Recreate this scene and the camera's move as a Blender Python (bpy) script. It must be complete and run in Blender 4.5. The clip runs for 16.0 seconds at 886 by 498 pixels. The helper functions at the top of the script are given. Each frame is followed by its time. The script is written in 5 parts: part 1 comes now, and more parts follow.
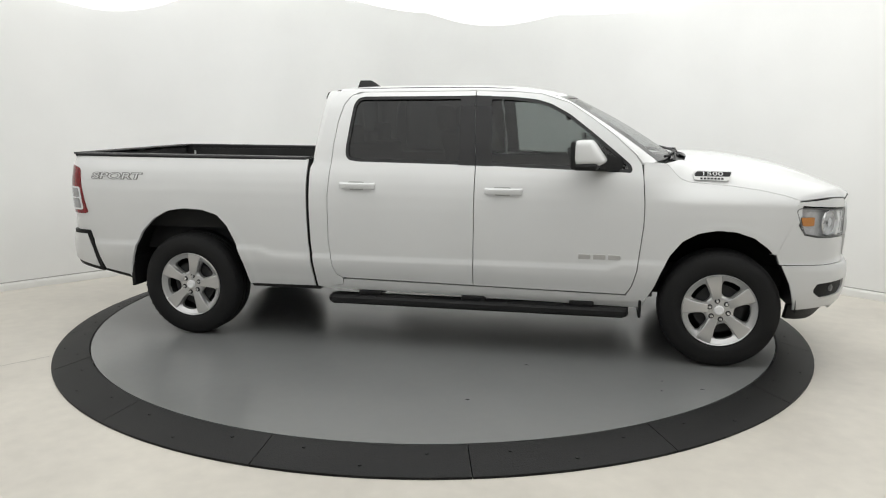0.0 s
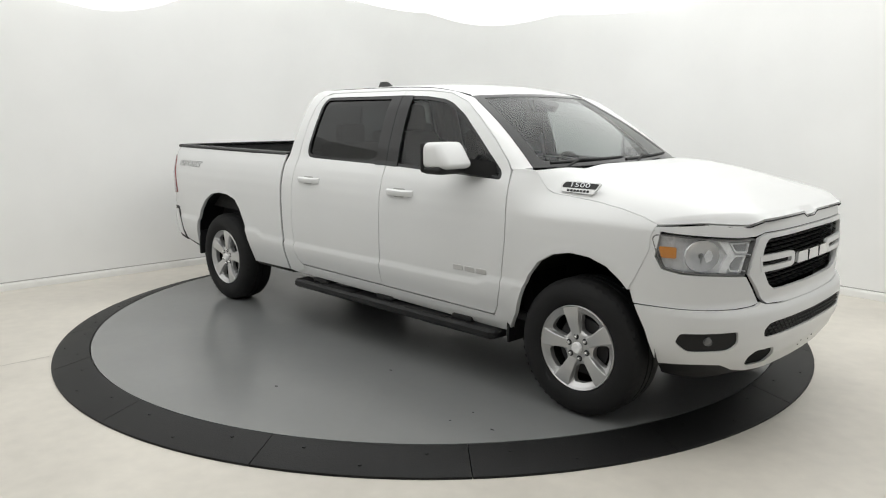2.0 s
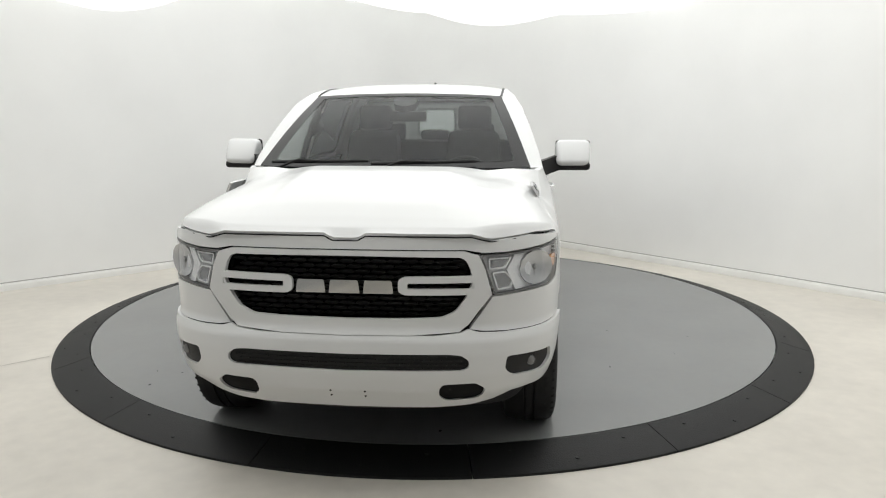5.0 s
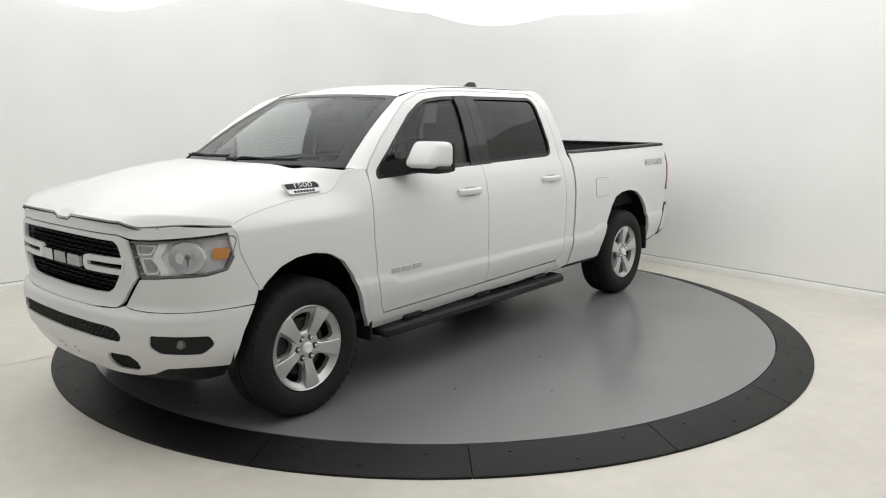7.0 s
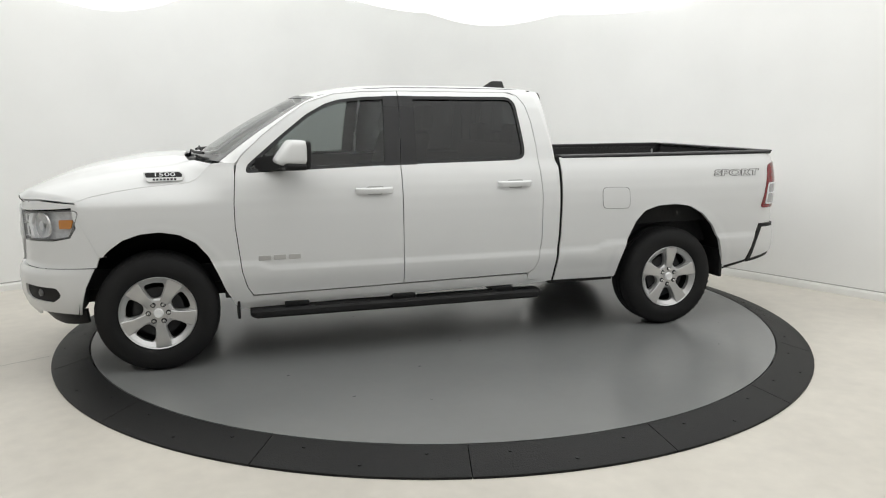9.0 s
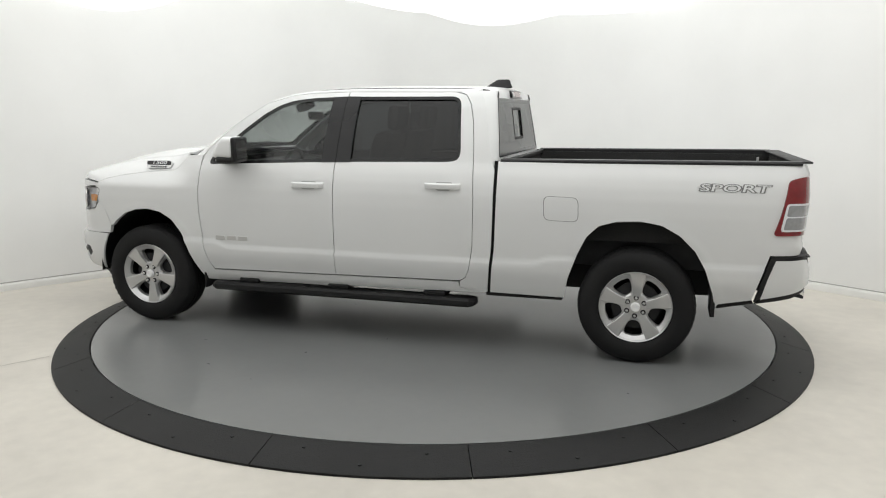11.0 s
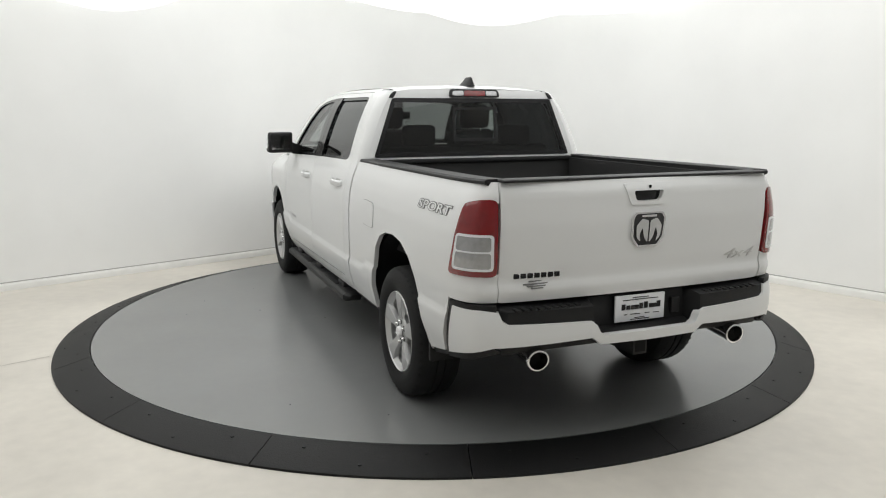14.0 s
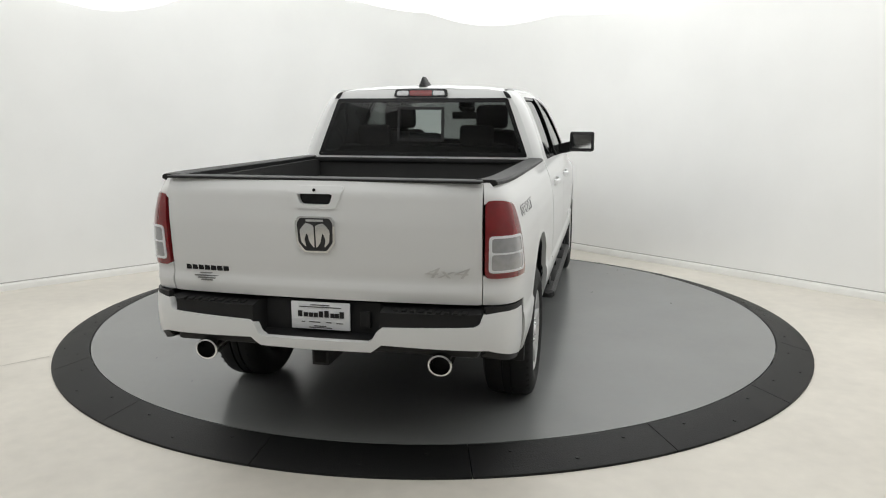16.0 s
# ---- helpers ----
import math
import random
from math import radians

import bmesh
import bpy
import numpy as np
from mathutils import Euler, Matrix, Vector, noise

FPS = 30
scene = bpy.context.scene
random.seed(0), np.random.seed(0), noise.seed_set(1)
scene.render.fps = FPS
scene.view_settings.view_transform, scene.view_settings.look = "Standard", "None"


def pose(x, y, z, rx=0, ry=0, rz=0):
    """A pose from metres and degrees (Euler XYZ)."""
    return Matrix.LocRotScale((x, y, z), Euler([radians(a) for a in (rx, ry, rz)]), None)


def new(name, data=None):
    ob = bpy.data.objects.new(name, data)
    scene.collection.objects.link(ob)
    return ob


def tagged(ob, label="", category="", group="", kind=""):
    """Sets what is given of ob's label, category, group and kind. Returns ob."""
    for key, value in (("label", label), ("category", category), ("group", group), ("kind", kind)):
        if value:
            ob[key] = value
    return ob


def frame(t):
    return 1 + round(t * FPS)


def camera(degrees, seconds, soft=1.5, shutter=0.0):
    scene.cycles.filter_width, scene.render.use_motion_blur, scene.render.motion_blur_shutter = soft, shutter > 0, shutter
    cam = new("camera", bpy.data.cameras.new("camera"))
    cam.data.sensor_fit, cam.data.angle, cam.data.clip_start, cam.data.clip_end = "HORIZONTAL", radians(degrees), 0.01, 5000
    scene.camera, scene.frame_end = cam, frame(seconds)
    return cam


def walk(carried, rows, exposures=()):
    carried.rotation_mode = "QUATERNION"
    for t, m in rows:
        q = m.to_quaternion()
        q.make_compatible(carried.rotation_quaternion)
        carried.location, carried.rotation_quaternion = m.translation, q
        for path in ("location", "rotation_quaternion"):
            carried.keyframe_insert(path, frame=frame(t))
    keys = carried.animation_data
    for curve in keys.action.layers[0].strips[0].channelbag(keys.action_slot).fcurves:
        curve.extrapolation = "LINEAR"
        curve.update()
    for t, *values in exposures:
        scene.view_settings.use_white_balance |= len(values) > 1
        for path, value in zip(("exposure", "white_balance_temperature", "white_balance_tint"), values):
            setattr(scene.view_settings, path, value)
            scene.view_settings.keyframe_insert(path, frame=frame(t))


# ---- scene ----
# ---------- camera: it stands still before the turntable ----------
cam = camera(60.8, 16.0, soft=1.1)
EYE = pose(0.0, -6.373, 1.682, 90 - 10.25, 0.0, -0.642)
walk(cam, [(0.0, EYE), (16.0, EYE)])

# the turntable's turn in degrees, second by second
TURN = [(0.0, -12.40), (0.5, -20.56), (1.0, -28.65), (1.5, -36.94), (2.0, -45.49), (2.5, -54.0), (3.0, -62.49), (3.5, -70.85), (4.0, -79.45),
        (4.5, -88.02), (5.0, -96.60), (6.2, -116.95), (7.5, -138.76), (8.0, -147.06), (8.5, -155.18), (9.0, -163.47), (10.2, -183.55), (11.5, -205.35),
        (12.0, -213.65), (12.5, -222.55), (13.0, -231.1), (13.5, -239.75), (14.0, -248.39), (14.5, -257.07), (15.0, -265.68), (15.5, -274.33), (16.0, -283.0)]
OFF_AXIS = -0.054     # the truck stands a little beside the axis

# ---------- world and light ----------
world = bpy.data.worlds.new("studio_world")
scene.world = world
world.use_nodes = True
world.node_tree.nodes["Background"].inputs[0].default_value = (0.9, 0.95, 1.0, 1)
world.node_tree.nodes["Background"].inputs[1].default_value = 0.02
scene.view_settings.exposure = 0.0
CLOTH_EDGE, CLOTH_MIDDLE = 1.0, 1.36


# ---------- materials ----------
def material(name, base, rough=0.5, metal=0.0, var=0.0, scale=8.0, bump=0.0, bump_scale=60.0, coat=0.0, spec=0.5, fine=0.0):
    m = bpy.data.materials.new(name)
    m.use_nodes = True
    nt = m.node_tree
    b = nt.nodes["Principled BSDF"]
    b.inputs["Base Color"].default_value = (*base, 1)
    b.inputs["Roughness"].default_value = rough
    b.inputs["Metallic"].default_value = metal
    b.inputs["Specular IOR Level"].default_value = spec
    b.inputs["Coat Weight"].default_value = coat
    b.inputs["Coat Roughness"].default_value = 0.03
    tc = nt.nodes.new("ShaderNodeTexCoord")
    if var:
        n = nt.nodes.new("ShaderNodeTexNoise")
        n.inputs["Scale"].default_value, n.inputs["Detail"].default_value = scale, 6
        n2 = nt.nodes.new("ShaderNodeTexNoise")
        n2.inputs["Scale"].default_value, n2.inputs["Detail"].default_value = scale * 11, 4
        nt.links.new(tc.outputs["Object"], n.inputs["Vector"])
        nt.links.new(tc.outputs["Object"], n2.inputs["Vector"])
        add = nt.nodes.new("ShaderNodeMath")
        add.operation = "MULTIPLY_ADD"
        add.inputs[1].default_value = fine
        nt.links.new(n2.outputs[0], add.inputs[0])
        nt.links.new(n.outputs[0], add.inputs[2])
        r = nt.nodes.new("ShaderNodeValToRGB")
        r.color_ramp.elements[0].position, r.color_ramp.elements[1].position = 0.3, 0.7 + fine
        r.color_ramp.elements[0].color = (*[c * (1 - var) for c in base], 1)
        r.color_ramp.elements[1].color = (*[min(1, c * (1 + var)) for c in base], 1)
        nt.links.new(add.outputs[0], r.inputs[0])
        nt.links.new(r.outputs[0], b.inputs["Base Color"])
        rr = nt.nodes.new("ShaderNodeMapRange")
        rr.inputs[3].default_value, rr.inputs[4].default_value = max(0.02, rough * 0.92), min(1, rough * 1.1)
        nt.links.new(add.outputs[0], rr.inputs[0])
        nt.links.new(rr.outputs[0], b.inputs["Roughness"])
    if bump:
        n = nt.nodes.new("ShaderNodeTexNoise")
        n.inputs["Scale"].default_value, n.inputs["Detail"].default_value = bump_scale, 5
        nt.links.new(tc.outputs["Object"], n.inputs["Vector"])
        bp = nt.nodes.new("ShaderNodeBump")
        bp.inputs["Strength"].default_value, bp.inputs["Distance"].default_value = bump, 0.01
        nt.links.new(n.outputs[0], bp.inputs["Height"])
        nt.links.new(bp.outputs[0], b.inputs["Normal"])
    return m


def glass_material(name, tint, rough=0.0):
    """Thin glass: tinted see-through with a Fresnel gloss."""
    m = bpy.data.materials.new(name)
    m.use_nodes = True
    nt = m.node_tree
    nt.nodes.remove(nt.nodes["Principled BSDF"])
    out = nt.nodes["Material Output"]
    t = nt.nodes.new("ShaderNodeBsdfTransparent")
    t.inputs[0].default_value = (*tint, 1)
    g = nt.nodes.new("ShaderNodeBsdfGlossy")
    g.inputs["Roughness"].default_value = rough
    lw = nt.nodes.new("ShaderNodeLayerWeight")
    lw.inputs[0].default_value = 0.5
    pw = nt.nodes.new("ShaderNodeMath")
    pw.operation = "POWER"
    pw.inputs[1].default_value = 5.0
    nt.links.new(lw.outputs["Facing"], pw.inputs[0])
    f = nt.nodes.new("ShaderNodeMath")
    f.operation = "MULTIPLY_ADD"
    f.inputs[1].default_value, f.inputs[2].default_value = 0.94, 0.045
    nt.links.new(pw.outputs[0], f.inputs[0])
    mix = nt.nodes.new("ShaderNodeMixShader")
    nt.links.new(f.outputs[0], mix.inputs[0])
    nt.links.new(t.outputs[0], mix.inputs[1])
    nt.links.new(g.outputs[0], mix.inputs[2])
    nt.links.new(mix.outputs[0], out.inputs[0])
    return m


def glow_material(name, colour, strength):
    m = material(name, colour, 0.8)
    b = m.node_tree.nodes["Principled BSDF"]
    b.inputs["Emission Color"].default_value = (*colour, 1)
    b.inputs["Emission Strength"].default_value = strength
    return m


def cloth_material():
    """Diffuser cloth whose own glow, strongest near the middle, stands in for unseen lamps."""
    m = glow_material("lit_cloth", (0.985, 0.995, 0.985), 1.0)
    nt = m.node_tree
    tc = nt.nodes.new("ShaderNodeTexCoord")
    mp = nt.nodes.new("ShaderNodeMapping")
    mp.inputs["Location"].default_value = (-0.26, -0.04, 0.0)
    mp.inputs["Scale"].default_value = (0.22, 0.24, 0.0)
    g = nt.nodes.new("ShaderNodeTexGradient")
    g.gradient_type = "SPHERICAL"
    r = nt.nodes.new("ShaderNodeMapRange")
    r.inputs[1].default_value, r.inputs[2].default_value = 0.0, 0.75
    r.inputs[3].default_value, r.inputs[4].default_value = CLOTH_EDGE, CLOTH_MIDDLE
    nt.links.new(tc.outputs["Object"], mp.inputs[0])
    nt.links.new(mp.outputs[0], g.inputs[0])
    nt.links.new(g.outputs[1], r.inputs[0])
    nt.links.new(r.outputs[0], nt.nodes["Principled BSDF"].inputs["Emission Strength"])
    return m


WHITE_PAINT = material("white_paint", (0.745, 0.75, 0.75), 0.42, coat=0.55, spec=0.35, var=0.012, scale=2.0)
BLACK_PLASTIC = material("black_plastic", (0.012, 0.012, 0.0125), 0.5, spec=0.3, var=0.15, scale=6, bump=0.12, bump_scale=220)
GLOSS_BLACK = material("gloss_black", (0.010, 0.010, 0.011), 0.16, spec=0.35)
SEAM = material("dark_seam", (0.008, 0.008, 0.008), 0.8, spec=0.2)
RUBBER = material("tyre_rubber", (0.011, 0.011, 0.0115), 0.7, spec=0.3, var=0.2, scale=5, bump=0.15, bump_scale=90, fine=0.2)
ALLOY = material("alloy", (0.58, 0.58, 0.58), 0.32, 0.7)
CHROME = material("chrome", (0.80, 0.80, 0.80), 0.08, 1.0)
DARK_METAL = material("dark_metal", (0.035, 0.035, 0.037), 0.6, 0.3, var=0.3, scale=7)
LINER = material("bed_liner", (0.018, 0.018, 0.018), 0.75, bump=0.5, bump_scale=260, var=0.2, scale=9)
FABRIC = material("seat_fabric", (0.03, 0.03, 0.032), 0.85, bump=0.3, bump_scale=300, var=0.15, scale=9)
HEADLINER = material("headliner", (0.16, 0.16, 0.155), 0.9)
RED_LENS = material("red_lens", (0.19, 0.006, 0.009), 0.1, coat=0.8, var=0.15, scale=20)
CLEAR_LENS = material("clear_lens", (0.42, 0.42, 0.43), 0.14, 0.5, coat=0.8, var=0.12, scale=40)
AMBER = material("amber_lens", (0.66, 0.26, 0.05), 0.15, coat=0.8)
REFLECTOR = material("reflector", (0.93, 0.93, 0.94), 0.25, 0.0, var=0.1, scale=30)
CHAMBER = material("lamp_chamber_grey", (0.64, 0.64, 0.65), 0.2, 0.6, var=0.08, scale=38)
LAMP_BACK = material("lamp_back_grey", (0.80, 0.80, 0.81), 0.3, 0.1, var=0.15, scale=40)
GRAPHITE = material("graphite_letter", (0.20, 0.20, 0.20), 0.35, 0.4)
WINDSHIELD_GLASS = glass_material("windshield_glass", (0.76, 0.79, 0.785))
FRONT_GLASS = glass_material("front_door_glass", (0.42, 0.45, 0.44))
PRIVACY_GLASS = glass_material("privacy_glass", (0.05, 0.055, 0.058))
SLIDER_GLASS = glass_material("slider_glass", (0.42, 0.46, 0.45))
REAR_GLASS = glass_material("rear_privacy_glass", (0.17, 0.185, 0.18))
LENS_GLASS = glass_material("lamp_glass", (0.93, 0.94, 0.95))
DISC_PAINT = material("turntable_paint", (0.200, 0.205, 0.203), 0.22, var=0.06, scale=1.3, bump=0.02, bump_scale=30, fine=0.25, spec=0.6)
RAMP_RUBBER = material("ramp_rubber", (0.006, 0.006, 0.0062), 0.5, spec=0.28, var=0.22, scale=3, bump=0.25, bump_scale=120, fine=0.3)
CONCRETE = material("pale_concrete", (0.63, 0.595, 0.535), 0.36, var=0.19, scale=0.8, bump=0.06, bump_scale=14, fine=0.4)
WALL_PAINT = material("white_wall_paint", (0.93, 0.93, 0.92), 0.6, var=0.03, scale=0.9, bump=0.03, bump_scale=30)
GREY_WALL = material("unseen_wall_grey", (0.44, 0.44, 0.435), 0.7, var=0.05, scale=0.9)
TRIM_PAINT = material("trim_paint", (0.86, 0.855, 0.83), 0.45, var=0.04, scale=4)
PLATE_WHITE = material("plate_white", (0.75, 0.76, 0.78), 0.35, var=0.03, scale=20)


# ---------- building helpers ----------
def finish(name, bm, mat, smooth=True, angle=38):
    me = bpy.data.meshes.new(name)
    if smooth:
        bmesh.ops.recalc_face_normals(bm, faces=bm.faces)
        lim = radians(angle)
        for f in bm.faces:
            f.smooth = True
        for e in bm.edges:
            if len(e.link_faces) == 2 and e.calc_face_angle(0) > lim:
                e.smooth = False
    bm.to_mesh(me)
    bm.free()
    for m in (mat if isinstance(mat, (list, tuple)) else [mat]):
        me.materials.append(m)
    return me


def part(name, bm, mat, parent=None, label="", smooth=True, angle=38):
    ob = new(name, finish(name, bm, mat, smooth, angle))
    if parent is not None:
        ob.parent = parent
    return tagged(ob, label)


def box(bm, x0, x1, y0, y1, z0, z1, bevel=0.0, seg=2):
    vs = [bm.verts.new((x, y, z)) for x in (x0, x1) for y in (y0, y1) for z in (z0, z1)]
    fs = [bm.faces.new([vs[i] for i in q]) for q in ((0, 1, 3, 2), (4, 6, 7, 5), (0, 4, 5, 1), (2, 3, 7, 6), (0, 2, 6, 4), (1, 5, 7, 3))]
    if bevel:
        es = list({e for f in fs for e in f.edges})
        bmesh.ops.bevel(bm, geom=es, offset=bevel, segments=seg, affect="EDGES", profile=0.5)
    return bm


def boxes(*rows, bevel=0.0):
    bm = bmesh.new()
    for r in rows:
        box(bm, *r, bevel=bevel)
    return bm


def tube(bm, pts, r, seg=10, cap=True):
    """A round bar along points."""
    rings = []
    for i, p in enumerate(pts):
        p = Vector(p)
        a = Vector(pts[max(0, i - 1)])
        b = Vector(pts[min(len(pts) - 1, i + 1)])
        d = (b - a).normalized()
        up = Vector((0, 0, 1)) if abs(d.z) < 0.9 else Vector((1, 0, 0))
        s = d.cross(up).normalized()
        u = s.cross(d)
        rings.append([bm.verts.new(p + (s * math.cos(t) + u * math.sin(t)) * r) for t in (2 * math.pi * k / seg for k in range(seg))])
    for A, B in zip(rings, rings[1:]):
        for k in range(seg):
            bm.faces.new((A[k], A[(k + 1) % seg], B[(k + 1) % seg], B[k]))
    if cap:
        bm.faces.new(rings[0])
        bm.faces.new(rings[-1])
    return bm


def lathe(bm, prof, seg=48, axis="y", centre=(0, 0, 0)):
    """Turn a profile of (radius, height) round an axis."""
    rings = []
    for r, h in prof:
        ring = []
        for k in range(seg):
            a = 2 * math.pi * k / seg
            c, s = r * math.cos(a), r * math.sin(a)
            p = {"y": (c, h, s), "z": (c, s, h), "x": (h, c, s)}[axis]
            ring.append(bm.verts.new(Vector(p) + Vector(centre)))
        rings.append(ring)
    for A, B in zip(rings, rings[1:]):
        for k in range(seg):
            bm.faces.new((A[k], A[(k + 1) % seg], B[(k + 1) % seg], B[k]))
    return rings


def inside(P, poly):
    """Which of the points lie in the polygon."""
    x, y = P[:, 0], P[:, 1]
    res = np.zeros(len(P), bool)
    n = len(poly)
    for i in range(n):
        (x0, y0), (x1, y1) = poly[i], poly[(i + 1) % n]
        if y0 == y1:
            continue
        c = ((y0 > y) != (y1 > y)) & (x < (x1 - x0) * (y - y0) / (y1 - y0) + x0)
        res ^= c
    return res


def rounded(poly, r=0.02, n=4):
    """The polygon with its corners rounded."""
    out = []
    k = len(poly)
    for i in range(k):
        p, a, b = (np.array(poly[j], float) for j in (i, i - 1, (i + 1) % k))
        la, lb = np.linalg.norm(a - p), np.linalg.norm(b - p)
        q = min(r, la * 0.45, lb * 0.45)
        s, e = p + (a - p) / la * q, p + (b - p) / lb * q
        for j in range(n + 1):
            t = j / n
            out.append(tuple((1 - t) ** 2 * s + 2 * t * (1 - t) * p + t * t * e))
    return out


def panel(outline, fn, holes=(), cell=0.02, depth=0.02, lip=0.004, crease=True):
    """A sheet over the polygon in (u, v), carried into space by fn(u, v, inward), with its edges turned in."""
    outline = np.array(outline, float)
    polys = [outline] + [np.array(h, float) for h in holes]
    lo, hi = outline.min(0), outline.max(0)
    nu, nv = (max(2, int(math.ceil((hi[k] - lo[k]) / cell))) for k in (0, 1))
    U = np.linspace(lo[0], hi[0], nu + 1)
    V = np.linspace(lo[1], hi[1], nv + 1)
    cu, cv = (U[1:] + U[:-1]) / 2, (V[1:] + V[:-1]) / 2
    cc = np.stack(np.meshgrid(cu, cv, indexing="ij"), -1).reshape(-1, 2)
    keep = inside(cc, polys[0])
    for h in polys[1:]:
        keep &= ~inside(cc, h)
    keep = keep.reshape(nu, nv)
    pts = np.stack(np.meshgrid(U, V, indexing="ij"), -1)
    quads = [((i, j), (i + 1, j), (i + 1, j + 1), (i, j + 1)) for i in range(nu) for j in range(nv) if keep[i, j]]
    edges = {}
    for q in quads:
        for a, b in zip(q, q[1:] + q[:1]):
            edges[frozenset((a, b))] = edges.get(frozenset((a, b)), 0) + 1
    rim = [tuple(e) for e, c in edges.items() if c == 1]
    rim_v = sorted({v for e in rim for v in e})
    seg_a = np.concatenate(polys)
    seg_b = np.concatenate([np.roll(p, -1, 0) for p in polys])
    pos = {}
    for v in rim_v:
        p = pts[v]
        d = seg_b - seg_a
        t = np.clip(((p - seg_a) * d).sum(1) / np.maximum((d * d).sum(1), 1e-12), 0, 1)
        q = seg_a + t[:, None] * d
        pos[v] = q[((q - p) ** 2).sum(1).argmin()]
    rv = np.array([pts[v] for v in rim_v])
    for poly in polys:
        a = poly - np.roll(poly, 1, 0)
        b = np.roll(poly, -1, 0) - poly
        for p, s, e in zip(poly, a, b):
            cosang = (s @ e) / max(1e-9, np.linalg.norm(s) * np.linalg.norm(e))
            if cosang < 0.82:
                k = ((rv - p) ** 2).sum(1).argmin()
                pos[rim_v[k]] = p
    used = {v for q in quads for v in q}
    for v in used:
        if v not in pos:
            pos[v] = pts[v]
    nb = {}
    for e in edges:
        a, b = tuple(e)
        nb.setdefault(a, []).append(b)
        nb.setdefault(b, []).append(a)
    rs = set(rim_v)
    near = {n for v in rim_v for n in nb[v] if n not in rs}
    near |= {n for v in near for n in nb[v] if n not in rs}
    for _ in range(6):
        for v in near:
            pos[v] = sum(pos[n] for n in nb[v]) / len(nb[v])
    bm = bmesh.new()
    vs = {v: bm.verts.new(fn(pos[v][0], pos[v][1], 0.0)) for v in used}
    for q in quads:
        try:
            bm.faces.new([vs[v] for v in q])
        except ValueError:
            pass
    if depth:
        lo_v = {v: bm.verts.new(fn(pos[v][0], pos[v][1], depth)) for v in rim_v}
        for a, b in rim:
            bm.faces.new((vs[a], vs[b], lo_v[b], lo_v[a]))
    bmesh.ops.recalc_face_normals(bm, faces=bm.faces)
    return bm


def sheet(fn, nu, nv):
    """A grid of fn(u, v) for u, v from 0 to 1."""
    bm = bmesh.new()
    g = [[bm.verts.new(fn(i / nu, j / nv)) for j in range(nv + 1)] for i in range(nu + 1)]
    for i in range(nu):
        for j in range(nv):
            bm.faces.new((g[i][j], g[i + 1][j], g[i + 1][j + 1], g[i][j + 1]))
    return bm


def thick(bm, d):
    """Give a sheet a thickness."""
    bmesh.ops.recalc_face_normals(bm, faces=bm.faces)
    bmesh.ops.solidify(bm, geom=bm.faces[:], thickness=d)
    return bm


def text_bm(body, size, depth, fn, shear=0.0, stretch=1.0, outline=0.0):
    """Letters of the built-in font; fn(u, v, out) carries them to their place."""
    cu = bpy.data.curves.new("letters", "FONT")
    cu.body, cu.size, cu.align_x, cu.align_y, cu.shear = body, size, "CENTER", "CENTER", shear
    cu.extrude, cu.resolution_u, cu.offset = depth / 2, 3, outline
    ob = new("letters", cu)
    me = ob.to_mesh()
    bm = bmesh.new()
    bm.from_mesh(me)
    ob.to_mesh_clear()
    bpy.data.objects.remove(ob)
    bpy.data.curves.remove(cu)
    for v in bm.verts:
        v.co = fn(v.co.x * stretch, v.co.y, v.co.z + depth / 2)
    return bm


# ---------- the room ----------
def wall(name, a, b, z0, z1, label):
    """A wall slab from a to b, 0.12 m thick, outward to the left of a to b."""
    a, b = Vector(a), Vector(b)
    d = (b - a).normalized()
    n = Vector((-d.y, d.x))
    bm = bmesh.new()
    q = [a, b, b + n * 0.12, a + n * 0.12]
    lo = [bm.verts.new((p.x, p.y, z0)) for p in q]
    hi = [bm.verts.new((p.x, p.y, z1)) for p in q]
    for k in range(4):
        bm.faces.new((lo[k], lo[(k + 1) % 4], hi[(k + 1) % 4], hi[k]))
    bm.faces.new(lo)
    bm.faces.new(hi)
    return tagged(part(name, bm, GREY_WALL, None, label, smooth=False), kind="structure", category="wall")


FLOOR_Z = -0.0966
ROOM_H = 3.6
TABLE = (0.0, 0.1061, -0.028)
CORNER = Vector((0.3235, 5.212))
LEFT_D = Vector((-0.753, -0.658))      # along the wall away from the far corner
RIGHT_D = Vector((0.653, -0.757))


def rounded_corner(r, n):
    """The far corner's plan: from the left wall round to the right wall."""
    p, q = CORNER + LEFT_D * r, CORNER + RIGHT_D * r
    return [(1 - t) ** 2 * p + 2 * t * (1 - t) * CORNER + t * t * q for t in (k / n for k in range(n + 1))]


def strip(path, z0, z1, t):
    """A band along a plan path, t thick outwards."""
    bm = bmesh.new()
    rows = []
    for i, p in enumerate(path):
        d = (path[min(i + 1, len(path) - 1)] - path[max(i - 1, 0)]).normalized()
        n = Vector((-d.y, d.x))
        o = p + n * t
        rows.append([bm.verts.new(c) for c in ((p.x, p.y, z0), (p.x, p.y, z1), (o.x, o.y, z1), (o.x, o.y, z0))])
    for A, B in zip(rows, rows[1:]):
        for k in range(4):
            bm.faces.new((A[k], B[k], B[(k + 1) % 4], A[(k + 1) % 4]))
    return bm


